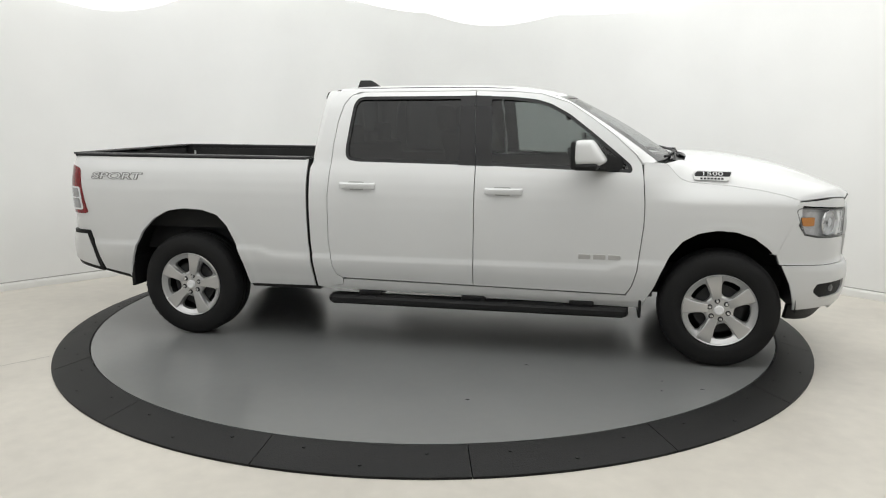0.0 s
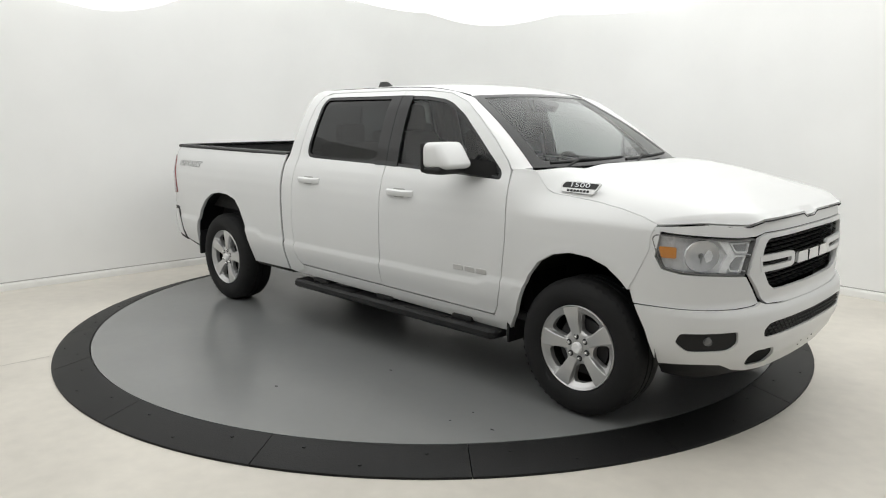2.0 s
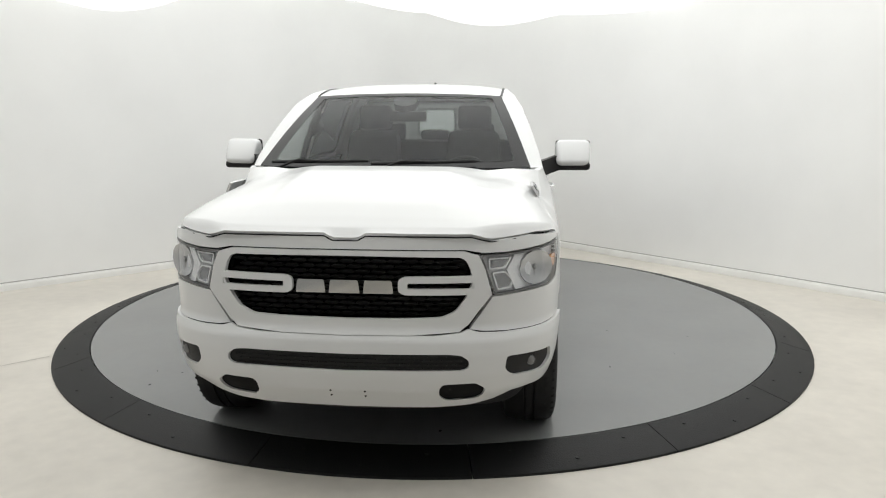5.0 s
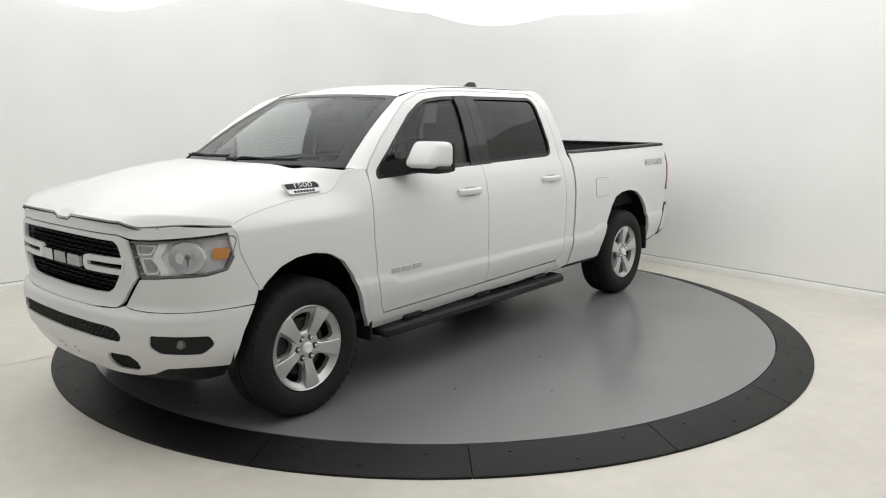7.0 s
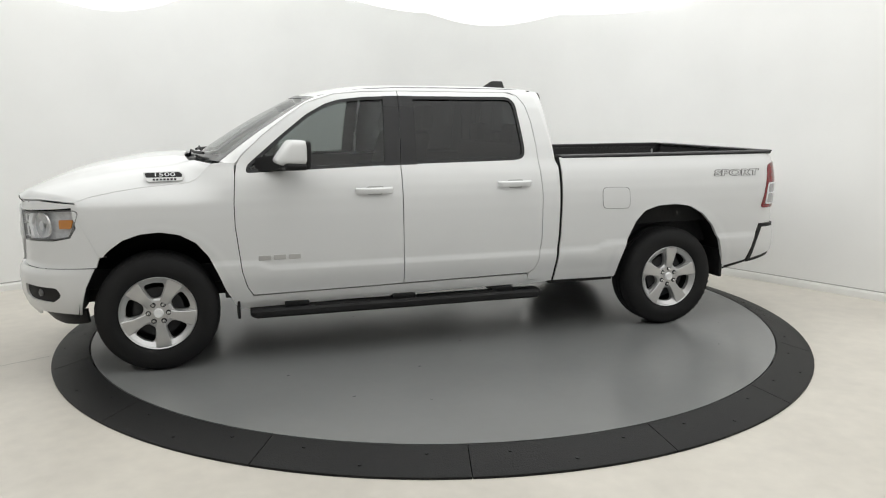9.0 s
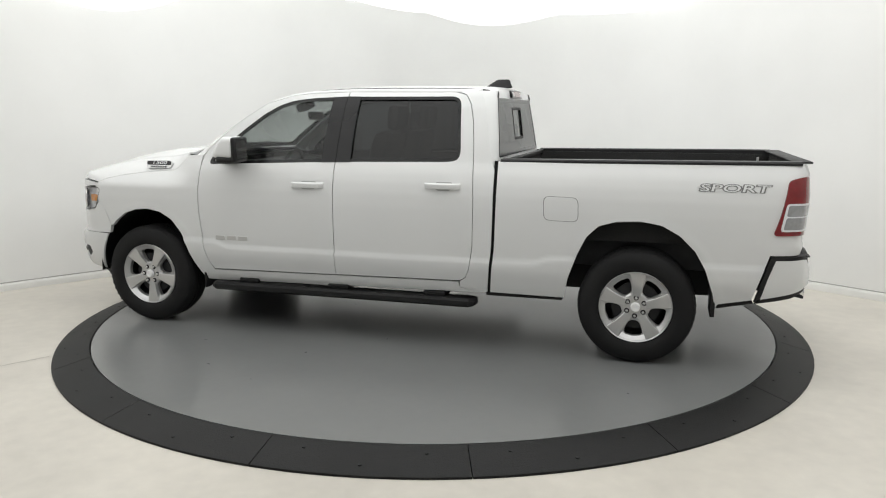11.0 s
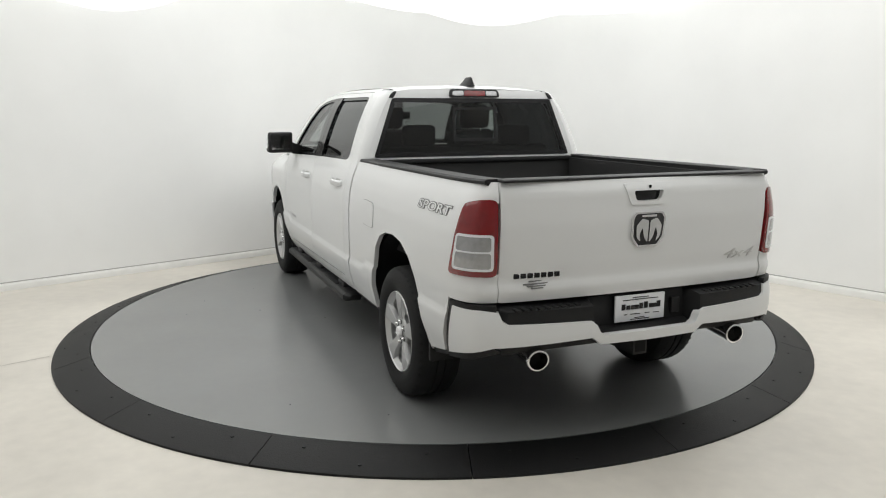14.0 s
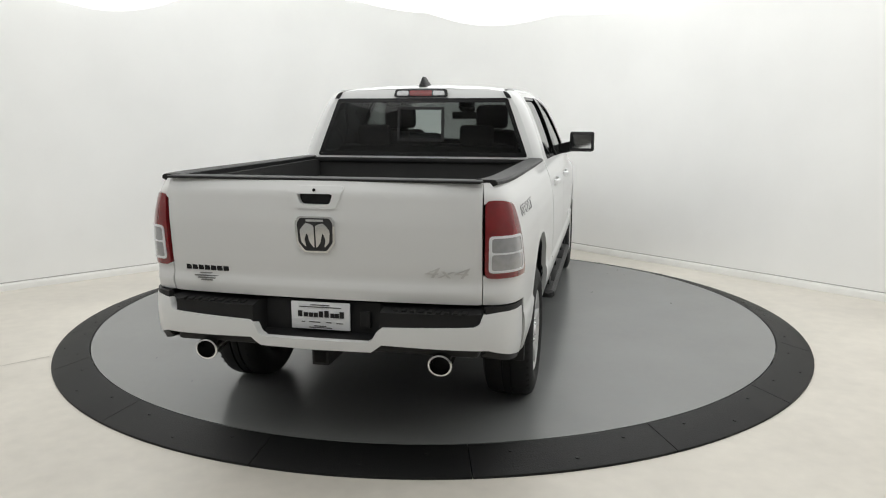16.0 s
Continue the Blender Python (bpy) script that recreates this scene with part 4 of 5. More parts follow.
def fender(s):
    arch = [(1.665, .36), (1.70, .42), (1.745, .50), (1.79, .62), (1.845, .74), (1.92, .835), (2.02, .893), (2.14, .916), (2.26, .908), (2.37, .872), (2.455, .81), (2.50, .765)]
    out = arch + [(2.543, .84), (2.610, .985), (2.613, 1.06), (2.628, 1.10)] + [(x, z - .003) for x, z in reversed(SEAM_LINE)] + \
        [(1.72, 1.352), (1.655, 1.352), (1.656, 1.27), (1.670, 1.08), (1.669, .93), (1.636, .62), (1.606, .51), (1.568, .447), (1.61, .37)]
    part("front_fender", panel(out, side_fn(s), (), .018, .035), WHITE_PAINT, pickup_truck, "white front fender with a flared wheel arch")
    part("fender_flange", panel([(2.47, .77), (2.60, .76), (2.63, .90), (2.66, 1.09), (2.57, 1.09), (2.55, .92)], side_fn(s, .005), (), .02, .01), WHITE_PAINT, pickup_truck, "white flange behind the fender seam")
    bm = bmesh.new()
    rows = []
    for k in range(21):
        a = math.pi * k / 20
        rows.append([bm.verts.new((2.165 - .50 * math.cos(a), s * y, .37 + .545 * math.sin(a) ** .8)) for y in (.50, .955)])
    for A, B in zip(rows, rows[1:]):
        bm.faces.new((A[0], B[0], B[1], A[1]))
    bm.faces.new([r[0] for r in rows])
    part("wheel_liner", bm, BLACK_PLASTIC, pickup_truck, "black wheel house liner")
    part("mud_flap", boxes((1.655, 1.675, min(s * .74, s * .955), max(s * .74, s * .955), .285, .50), bevel=.006), BLACK_PLASTIC, pickup_truck, "black mud flap")


for side, s in SIDES:
    fender(s)


def crown(x):
    return float(np.interp(x, [1.75, 1.90, 2.05, 2.25, 2.45, 2.65, 2.80, 2.92, 3.0, 3.05, 3.10], [1.368, 1.372, 1.370, 1.354, 1.324, 1.283, 1.243, 1.204, 1.173, 1.150, 1.12]))



def hood_fn(u, v):
    """u from the screen to the nose, v across."""
    vv = v * 2 - 1
    a = abs(vv)
    xr = 1.985 - .06 * a ** 2 - .125 * a ** 5
    yf = a * .93
    front_x = float(np.interp(yf, [0, .3, .5, .58, .64, .75, .83, .89, .93], [3.050, 3.046, 3.036, 3.018, 2.985, 2.925, 2.85, 2.74, 2.64]))
    x = xr + (front_x - xr) * u
    seam_x = 1.80 + (2.64 - 1.80) * u
    ze = float(np.interp(seam_x, [p[0] for p in SEAM_LINE], [p[1] for p in SEAM_LINE]))
    ye = half_width(seam_x, ze)
    y = a * ye
    g = float(np.interp(a, [0, .50, .58, .68, .78, .87, .94, .98, 1.0], [0, .02, .10, .22, .34, .52, .74, .90, 1.0]))
    side = ze
    z = crown(x) * (1 - g) + side * g
    z -= .013 * math.exp(-((a - .66) / .10) ** 2) * sm((2.75 - x) / .8) * (1 - .2 * u)
    z += .010 * math.exp(-(a / .45) ** 4) * sm(u * 3) * sm((1 - u) * 4)
    z += .013 * (1 - sm((a - .43) / .09)) * sm(u * 6 + .3) * sm((.92 - u) / .35)
    if u > .97:
        k = (u - .97) / .03
        z -= .020 * k * (sm((.10 - a) / .05))
        ring_z = float(np.interp(a * .93, [0, .56, .64, .83, .93], [1.152, 1.150, 1.124, 1.14, 1.122]))
        z = z * (1 - k) + (ring_z - .022 * sm((.105 - a) / .05)) * k
    return (x, math.copysign(y, vv), z)


hood = part("hood", thick(sheet(hood_fn, 64, 80), .018), WHITE_PAINT, pickup_truck, "white hood with a raised centre and hollows beside it", angle=50)
part("engine_bay", boxes((1.76, 2.93, -.50, .50, .55, 1.08), bevel=.02), SEAM, pickup_truck, "dark engine bay")
# the dark cowl under the screen
bm = sheet(lambda u, v: ((lambda a, m: (screen(.985, a)[0] - .02 + .16 * u - .06 * u * a ** 4, math.copysign(screen(.985, a)[1] * (1 - .02 * u), m), 1.335 - .012 * u))(abs(v * 2 - 1), v * 2 - 1)), 4, 40)
part("cowl", thick(bm, .012), BLACK_PLASTIC, pickup_truck, "black plastic cowl under the windscreen")
for y0, y1 in ((-.74, -.12), (-.10, .52)):
    pts = []
    for k in range(9):
        t = k / 8
        y = y0 + (y1 - y0) * t
        p = screen(.985 - .03 * t, abs(y) / .84)
        pts.append((p[0] + .022, y, p[2] + .022))
    wiper = part("wiper", tube(bmesh.new(), pts, .010, 8), BLACK_PLASTIC, pickup_truck, "black windscreen wiper")
    q = screen(.99, abs(y0 + .12) / .84)
    part("wiper_arm", tube(bmesh.new(), [(q[0] + .045, y0 + .05, 1.352), (pts[3][0] + .02, y0 + .18, pts[3][2] + .012), pts[5]], .008, 8), BLACK_PLASTIC, wiper)
# Black cord added to draw the shaded gap between hood and header.
tube_pts = [Vector(hood_fn(1.0, v)) + Vector((.001, 0, -.0145)) for v in np.linspace(.02, .98, 97)]
part("hood_gap_line", tube(bmesh.new(), tube_pts, .0035, 6), SEAM, hood, "black cord drawing the dark gap along the hood's front edge")
# hood badges
for side, s in SIDES:
    def badge_fn(u, v, d, s=s):
        x, z = 2.098 + u, 1.262 + v
        # the hood's flank above its seam
        ze = float(np.interp(x, [p[0] for p in SEAM_LINE], [p[1] for p in SEAM_LINE]))
        t = (z - ze)
        y = half_width(x, ze) - t * .62 - .004
        return (x, s * (y + .010 - d), z + .004 - d * .5)
    shape = rounded([(-.125, .018), (-.10, .033), (.135, .031), (.105, -.030), (-.115, -.026)], .012)
    badge = part("hood_badge", panel(shape, badge_fn, (), .01, .012), ALLOY, hood, "silver and black hood badge")
    dark = rounded([(-.112, .014), (-.094, .027), (.122, .025), (.112, -.004), (-.112, -.004)], .006)
    part("badge_field", panel(dark, lambda u, v, d, f=badge_fn: f(u, v, d - .002), (), .008, .002), GLOSS_BLACK, badge, "black field")
    part("badge_number", text_bm("1500", .034, .001, lambda a, b, c, f=badge_fn, s=s: f(-s * a, .0115 + b, -.003 - c), stretch=2.1), PLATE_WHITE, badge, "pale numerals", smooth=False)
    bm = bmesh.new()
    for k in range(7):
        box(bm, -.075 + k * .022, -.060 + k * .022, -.0235, -.0125, 0, .0012)
    for v in bm.verts:
        v.co = badge_fn(v.co.x, v.co.y, -.001 - v.co.z)
    part("badge_print", bm, GLOSS_BLACK, badge, "small dark bars", smooth=False)

# nose panels
N = NOSE.at_y
NX = NOSE.at_x


def both(half_poly):
    return half_poly + [(-u, v) for u, v in reversed(half_poly) if u > 1e-6]


def hood_edge(a):
    return float(np.interp(a, [0, .05, .09, .56, .64, .83, .93], [1.120, 1.120, 1.141, 1.141, 1.114, 1.129, 1.112]))


head_half = [(0, 1.078), (N(.54), 1.078), (N(.62), 1.062), (N(.72), 1.062), (N(.83), 1.072), (NX(2.72), 1.083), (NX(2.625), 1.092), (NX(2.615), 1.108)] + \
    [(N(y), hood_edge(y)) for y in (.93, .83, .74, .64, .60, .56, .4, .2, .09, .05)] + [(0, 1.115)]
part("header_panel", panel(head_half[:-1] + [(0, 1.115)] + [(-u, v) for u, v in reversed(head_half[1:-1])], NOSE.fn(), (), .016, .03), WHITE_PAINT, pickup_truck, "white header panel above the grille")
part("hood_gap", panel([(N(-.92), 1.05), (N(.92), 1.05), (N(.90), 1.125), (N(-.90), 1.125)], NOSE.fn(.045), (), .05, .0), SEAM, pickup_truck)

g_out = [(0, .686), (N(.30), .690), (N(.515), .705), (N(.555), .735), (N(.60), .80), (N(.655), .872), (N(.625), .99), (N(.60), 1.052), (N(.535), 1.072), (0, 1.072)]
g_in = [(0, .758), (N(.30), .762), (N(.44), .770), (N(.50), .800), (N(.545), .865), (N(.572), .93), (N(.565), .985), (N(.545), 1.030), (N(.52), 1.046), (0, 1.050)]
grille = part("grille", panel(g_out + [(-u, v) for u, v in reversed(g_out[1:-1])], lambda u, z, d: NOSE.place(u, z, d - .012),
                              [rounded(g_in + [(-u, v) for u, v in reversed(g_in[1:-1])], .012, 2)], .014, .022), WHITE_PAINT, pickup_truck, "white grille surround with a black mesh")
part("grille_back", panel([(N(-.60), .74), (N(.60), .74), (N(.60), 1.06), (N(-.60), 1.06)], NOSE.fn(.075), (), .05, .0), GLOSS_BLACK, grille, "black grille backing")
bm = bmesh.new()
for r in range(12):
    z = .772 + r * .0245
    for k in range(-8, 9):
        y = (k + (.5 if r % 2 else 0)) * .074
        if abs(y) > .54:
            continue
        u0, u1 = N(y - .030), N(y + .030)
        vs = [bm.verts.new(NOSE.place(u, zz, d)) for u, zz, d in ((u0 - .008, z, .03), (u0 + .008, z + .009, .025), (u1 - .008, z + .009, .025), (u1 + .008, z, .03), (u1 - .008, z - .009, .042), (u0 + .008, z - .009, .042))]
        bm.faces.new(vs)
        lo = [bm.verts.new(v.co + Vector((-.02, 0, 0))) for v in vs]
        for q in range(6):
            bm.faces.new((vs[q], vs[(q + 1) % 6], lo[(q + 1) % 6], lo[q]))
mesh_bars = part("grille_mesh", bm, BLACK_PLASTIC, grille, "black staggered grille mesh", smooth=False)
tagged(mesh_bars, kind="stuff")
for s in (-1, 1):
    c_out = rounded(mirror([(N(.590), .962), (N(.270), .957), (N(.242), .943), (N(.242), .888), (N(.270), .874), (N(.580), .876)], s), .016)
    slit = rounded(mirror([(N(.578), .932), (N(.285), .928), (N(.285), .902), (N(.578), .904)], s), .004, 2)
    part("grille_bar", panel(c_out, lambda u, z, d: NOSE.place(u, z, d - .016), [slit], .010, .02), WHITE_PAINT, grille, "white forked grille bar")
bm = bmesh.new()
for a, b in ((-.222, -.086), (-.070, .070), (.086, .222)):
    q = [NOSE.place(N(y), z, -.026) for y, z in ((a, .882), (b, .882), (b, .888), (b - .006, .936), (b - .012, .942), (a + .012, .942), (a + .006, .936), (a, .888))]
    hi = [bm.verts.new(p) for p in q]
    lo = [bm.verts.new(Vector(p) + Vector((-.016, 0, 0))) for p in q]
    bm.faces.new(hi)
    for i in range(8):
        bm.faces.new((hi[i], hi[(i + 1) % 8], lo[(i + 1) % 8], lo[i]))
part("grille_emblem", bm, CHROME, grille, "chrome emblem of three plain blocks", smooth=False)


def headlight(s):
    poly = [(N(.608), 1.051), (N(.74), 1.053), (N(.84), 1.060), (NX(2.74), 1.070), (NX(2.635), 1.074), (NX(2.615), 1.055), (NX(2.64), .98), (NX(2.675), .90), (N(.90), .882), (N(.80), .876), (N(.672), .862)]
    poly = rounded(mirror(poly, s), .012, 3)
    seal = part("headlight", panel(poly, NOSE.fn(.030), (), .02, .02), LAMP_BACK, pickup_truck, "clear headlamp with chrome chambers and an amber marker")
    part("lamp_wall", panel(poly, NOSE.fn(.004), [inset(resample(poly, .02), .005)], .006, .03), REFLECTOR, seal, "bright lamp housing wall")
    rim_in = inset(resample(poly, .02), .006)
    part("lamp_rim", panel(poly, NOSE.fn(.001), [rim_in], .006, .03), GRAPHITE, seal, "grey lamp rim")
    part("lens", panel(poly, NOSE.fn(.003), (), .02, 0), LENS_GLASS, seal, "clear outer lens").visible_shadow = False
    am = rounded(mirror([(NX(2.735), 1.012), (NX(2.65), 1.012), (NX(2.665), .955), (NX(2.735), .955)], s), .008)
    part("amber_marker", panel(am, NOSE.fn(.008), (), .01, .01), AMBER, seal, "amber marker lens")
    # projector bowl and small chambers
    c = Vector(NOSE.place(s * N(.858), .972, .016))
    turn = Matrix.Rotation(s * radians(36), 3, "Z")
    bm = bmesh.new()
    lathe(bm, [(.012, -.011), (.045, -.008), (.078, .002), (.083, .004), (.086, -.006)], 14, "x")
    for v in bm.verts:
        v.co = turn @ Vector((v.co.x, v.co.y * 1.12, v.co.z * .98)) + c
    part("reflector_bowl", bm, CHAMBER, seal, "faceted chrome reflector bowl", angle=16)
    bm = bmesh.new()
    lathe(bm, [(.0, -.002), (.009, -.004), (.015, -.012), (.016, -.042)], 16, "x")
    box(bm, -.035, -.008, -.005, .005, -.07, -.012, bevel=.002, seg=1)
    for v in bm.verts:
        v.co = turn @ v.co + c
    part("bulb", bm, GRAPHITE, seal, "grey bulb shield")
    for pl in ([(N(.645), 1.034), (N(.752), 1.036), (N(.722), .985), (N(.650), .980)], [(N(.662), .968), (N(.722), .972), (N(.758), .925), (N(.748), .890), (N(.688), .882)]):
        pl = rounded(mirror(pl, s), .008, 2)
        part("lamp_chamber", panel(inset(pl, .006), NOSE.fn(.026), (), .01, .0), CHAMBER, seal, "grey lamp chamber")
        part("chamber_rim", panel(pl, NOSE.fn(.014), [inset(resample(pl, .012), .007)], .005, .014), REFLECTOR, seal, "bright chamber rim")
        mid = np.array(pl).mean(0)
        inner_lens = [tuple(mid + (np.array(p) - mid) * .62) for p in pl]
        part("chamber_lens", panel(inner_lens, NOSE.fn(.020), (), .01, .006), CLEAR_LENS, seal, "small clear lens")
    for arm in ([(N(.762), 1.046), (N(.800), 1.046), (N(.762), .975), (N(.728), .975)], [(N(.728), .975), (N(.762), .975), (N(.800), .886), (N(.766), .882)]):
        part("chrome_blade", panel(mirror(arm, s), NOSE.fn(.012), (), .008, .018), REFLECTOR, seal, "bright angled divider")


for side, s in SIDES:
    headlight(s)
    pl = [(N(.563), .712), (N(.62), .703), (N(.72), .698), (N(.86), .698), (NX(2.70), .700), (NX(2.535), .700), (NX(2.515), .76), (NX(2.545), .84), (NX(2.610), .985), (NX(2.612), 1.04), (NX(2.63), .965), (NX(2.672), .896),
          (N(.905), .876), (N(.80), .870), (N(.662), .858)]
    part("corner_panel", panel(mirror(pl, s), NOSE.fn(), (), .014, .03), WHITE_PAINT, pickup_truck, "white panel below the headlamp")

# front bumper
b_half = [(0, .322), (N(.40), .324), (N(.58), .332), (N(.68), .354), (N(.76), .396), (N(.84), .402), (NX(2.80), .398), (NX(2.66), .385), (NX(2.635), .47), (NX(2.605), .57), (NX(2.545), .694), (NX(2.70), .6955), (N(.86), .694), (N(.70), .6935),
          (N(.60), .699), (N(.555), .7135), (N(.52), .700), (N(.40), .688), (0, .683)]
low_g = rounded(both([(0, .522), (N(.535), .530), (N(.555), .545), (N(.553), .575), (N(.52), .602), (N(.46), .608), (0, .604)])[:], .012, 2)
holes = [low_g]
fogs, slots = [], []
for s in (-1, 1):
    fog = rounded(mirror([(N(.712), .585), (N(.80), .582), (NX(2.77), .574), (NX(2.748), .520), (N(.885), .474), (N(.745), .484), (N(.705), .520)], s), .018)
    slot = rounded(mirror([(N(.425), .440), (N(.445), .460), (N(.585), .463), (N(.630), .430), (N(.625), .390), (N(.595), .372), (N(.455), .366), (N(.425), .396)], s), .012, 2)
    fogs.append(fog)
    slots.append(slot)
b_out = b_half[:-1] + [(0, .683)] + [(-u, v) for u, v in reversed(b_half[1:-1])]
front_bumper = part("front_bumper", panel(b_out, NOSE.fn(-.012), [low_g] + fogs + slots, .013, .016), WHITE_PAINT, pickup_truck, "white front bumper with dark openings")
part("lower_grille", panel(low_g, NOSE.fn(.003), (), .03, .0), BLACK_PLASTIC, front_bumper, "black lower grille")
bm = bmesh.new()
for r in range(4):
    for k in range(-12, 13):
        y = (k + (.5 if r % 2 else 0)) * .042
        if abs(y) < .53:
            p = NOSE.place(N(y), .535 + r * .02, -.004)
            box(bm, p[0] - .01, p[0], p[1] - .017, p[1] + .017, p[2] - .004, p[2] + .004)
tagged(part("lower_mesh", bm, BLACK_PLASTIC, front_bumper, "black lower mesh", smooth=False), kind="stuff")
for s, fog, slot in zip((-1, 1), fogs, slots):
    part("fog_pocket", panel(fog, NOSE.fn(.003), (), .02, .0), BLACK_PLASTIC, front_bumper, "black fog lamp pocket")
    c = Vector(NOSE.place(s * N(.825), .535, .0))
    bm = bmesh.new()
    lathe(bm, [(0, .008), (.012, .007), (.020, .0), (.023, .003), (.025, -.02)], 20, "x")
    for v in bm.verts:
        v.co = Matrix.Rotation(s * radians(30), 3, "Z") @ v.co + c
    part("fog_lamp", bm, GRAPHITE, front_bumper, "small round fog lamp")
    part("tow_slot", panel(slot, NOSE.fn(.004), (), .02, .0), SEAM, front_bumper, "dark tow hook slot")
for y in (-.075, .085):
    for z in (.418, .390):
        bm = bmesh.new()
        lathe(bm, [(0, .002), (.005, .002), (.005, -.004)], 8, "x", NOSE.place(N(y), z, -.012))
        part("screw_hole", bm, SEAM, front_bumper)
va = [(0, .29), (N(.6), .30), (N(.82), .285), (NX(2.76), .29), (NX(2.66), .30), (NX(2.64), .41), (NX(2.80), .42), (N(.84), .42), (N(.68), .40), (0, .37)]
part("air_dam", panel(va[:-1] + [(0, .37)] + [(-u, v) for u, v in reversed(va[1:-1])], NOSE.fn(.035), (), .025, .04), BLACK_PLASTIC, pickup_truck, "black air dam under the bumper")


# ----- wheels -----
def wheel_meshes():
    """Tyre and rim of one wheel about its hub, its face towards +y."""
    R = .397
    bm = bmesh.new()
    pr = [(.236, -.25), (.262, -.268), (.30, -.276), (.345, -.27), (.378, -.255), (.391, -.235), (R, -.20), (R, -.16), (R - .010, -.158), (R - .010, -.150), (R, -.148), (R, -.112), (R - .010, -.11), (R - .010, -.102), (R, -.10),
          (R, -.05), (.391, -.022), (.381, -.008), (.36, .006), (.33, .014), (.30, .016), (.275, .010), (.262, .004), (.252, -.002), (.244, -.012), (.236, -.02)]
    lathe(bm, pr, 96, "y")
    tyre = finish("tyre", bm, RUBBER, True, 30)
    bm = bmesh.new()
    for k in range(48):
        a = 2 * math.pi * k / 48
        for y0, y1 in ((-.05, -.002), (-.25, -.20)):
            vs = []
            for da in (-.022, .022):
                for y, r in ((y0, R + .0005), (y1, .377 if y1 > -.1 else .375)):
                    r = (R + .001) if y in (-.05, -.20) else .382
                    vs.append((da, y, r))
            q = [bm.verts.new((r * math.cos(a + d), y, r * math.sin(a + d))) for d, y, r in (vs[0], vs[1], vs[3], vs[2])]
            o = [bm.verts.new((v.co.x * 1.001, v.co.y, v.co.z * 1.001)) for v in q]
            bm.faces.new(o)
            for i in range(4):
                bm.faces.new((q[i], q[(i + 1) % 4], o[(i + 1) % 4], o[i]))
    tread = finish("tyre_tread", bm, RUBBER, True, 30)
    bm = bmesh.new()
    lathe(bm, [(.228, -.045), (.229, -.02), (.235, -.004), (.243, .002), (.247, -.002), (.247, -.02)], 72, "y")
    barrel = finish("rim_lip", bm, ALLOY, True, 40)
    # Barrel behind the spokes coloured dark to stand for the shade inside the wheel.
    bm = bmesh.new()
    lathe(bm, [(.232, -.25), (.228, -.10), (.227, -.046)], 48, "y")
    lathe(bm, [(.02, -.20), (.228, -.20)], 48, "y")
    well = finish("shaded_rim_well", bm, DARK_METAL, True, 40)
    # the face: five broad spokes with rounded windows between them
    bm = bmesh.new()

    def fn(u, v, d):
        r = math.hypot(u, v)
        y = float(np.interp(r, [0, .082, .097, .16, .20, .215, .233], [-.020, -.020, -.030, -.032, -.028, -.016, -.003]))
        return (u, y - d, v)
    outl = [(.233 * math.cos(t), .233 * math.sin(t)) for t in np.linspace(0, 2 * math.pi, 73)[:-1]]
    hs = []
    for k in range(5):
        a = radians(270 + 72 * k)
        pts = []
        for r, da in ((.098, -.17), (.098, .17), (.112, .31), (.150, .355), (.192, .345), (.206, .28), (.208, 0), (.206, -.28), (.192, -.345), (.150, -.355), (.112, -.31)):
            pts.append((r * math.cos(a + da), r * math.sin(a + da)))
        hs.append(rounded(pts, .014, 3))
    face = finish("rim_face", panel(outl, fn, hs, .0075, .034), ALLOY, True, 40)
    # a broad flat spoke with steep flanks
    bm = bmesh.new()
    prs = []
    for r, hw, y in ((.066, .030, -.021), (.092, .0275, -.013), (.150, .035, -.004), (.205, .0465, .000), (.236, .054, -.002)):
        prs.append([bm.verts.new((r, yy, w)) for w, yy in ((-hw - .007, y - .034), (-hw - .001, y - .003), (-hw + .004, y), (hw - .004, y), (hw + .001, y - .003), (hw + .007, y - .034))])
    for A, B in zip(prs, prs[1:]):
        for q in range(5):
            bm.faces.new((A[q], B[q], B[q + 1], A[q + 1]))
    bm.faces.new(prs[0])
    spoke = finish("spoke", bm, ALLOY, True, 25)
    bm = bmesh.new()
    lathe(bm, [(0, .004), (.026, .004), (.032, -.002), (.034, -.016)], 28, "y")
    cap = finish("centre_cap", bm, REFLECTOR, True, 40)
    bm = bmesh.new()
    lathe(bm, [(0, .010), (.007, .009), (.0105, .004), (.0105, -.012)], 12, "y")
    lug = finish("lug_nut", bm, CHROME, True, 40)
    # Dark disc round each nut; the pocket's shade is in its colour.
    bm = bmesh.new()
    lathe(bm, [(.0, .0), (.0175, .0015), (.0195, -.004)], 18, "y")
    seat = finish("lug_pocket_shade", bm, DARK_METAL, True, 40)
    bm = bmesh.new()
    lathe(bm, [(.02, -.075), (.165, -.075), (.165, -.095), (.02, -.095)], 40, "y")
    brake = finish("brake_disc", bm, DARK_METAL, True, 40)
    return tyre, barrel, face, spoke, cap, lug, brake, tread, well, seat


WHEEL = wheel_meshes()


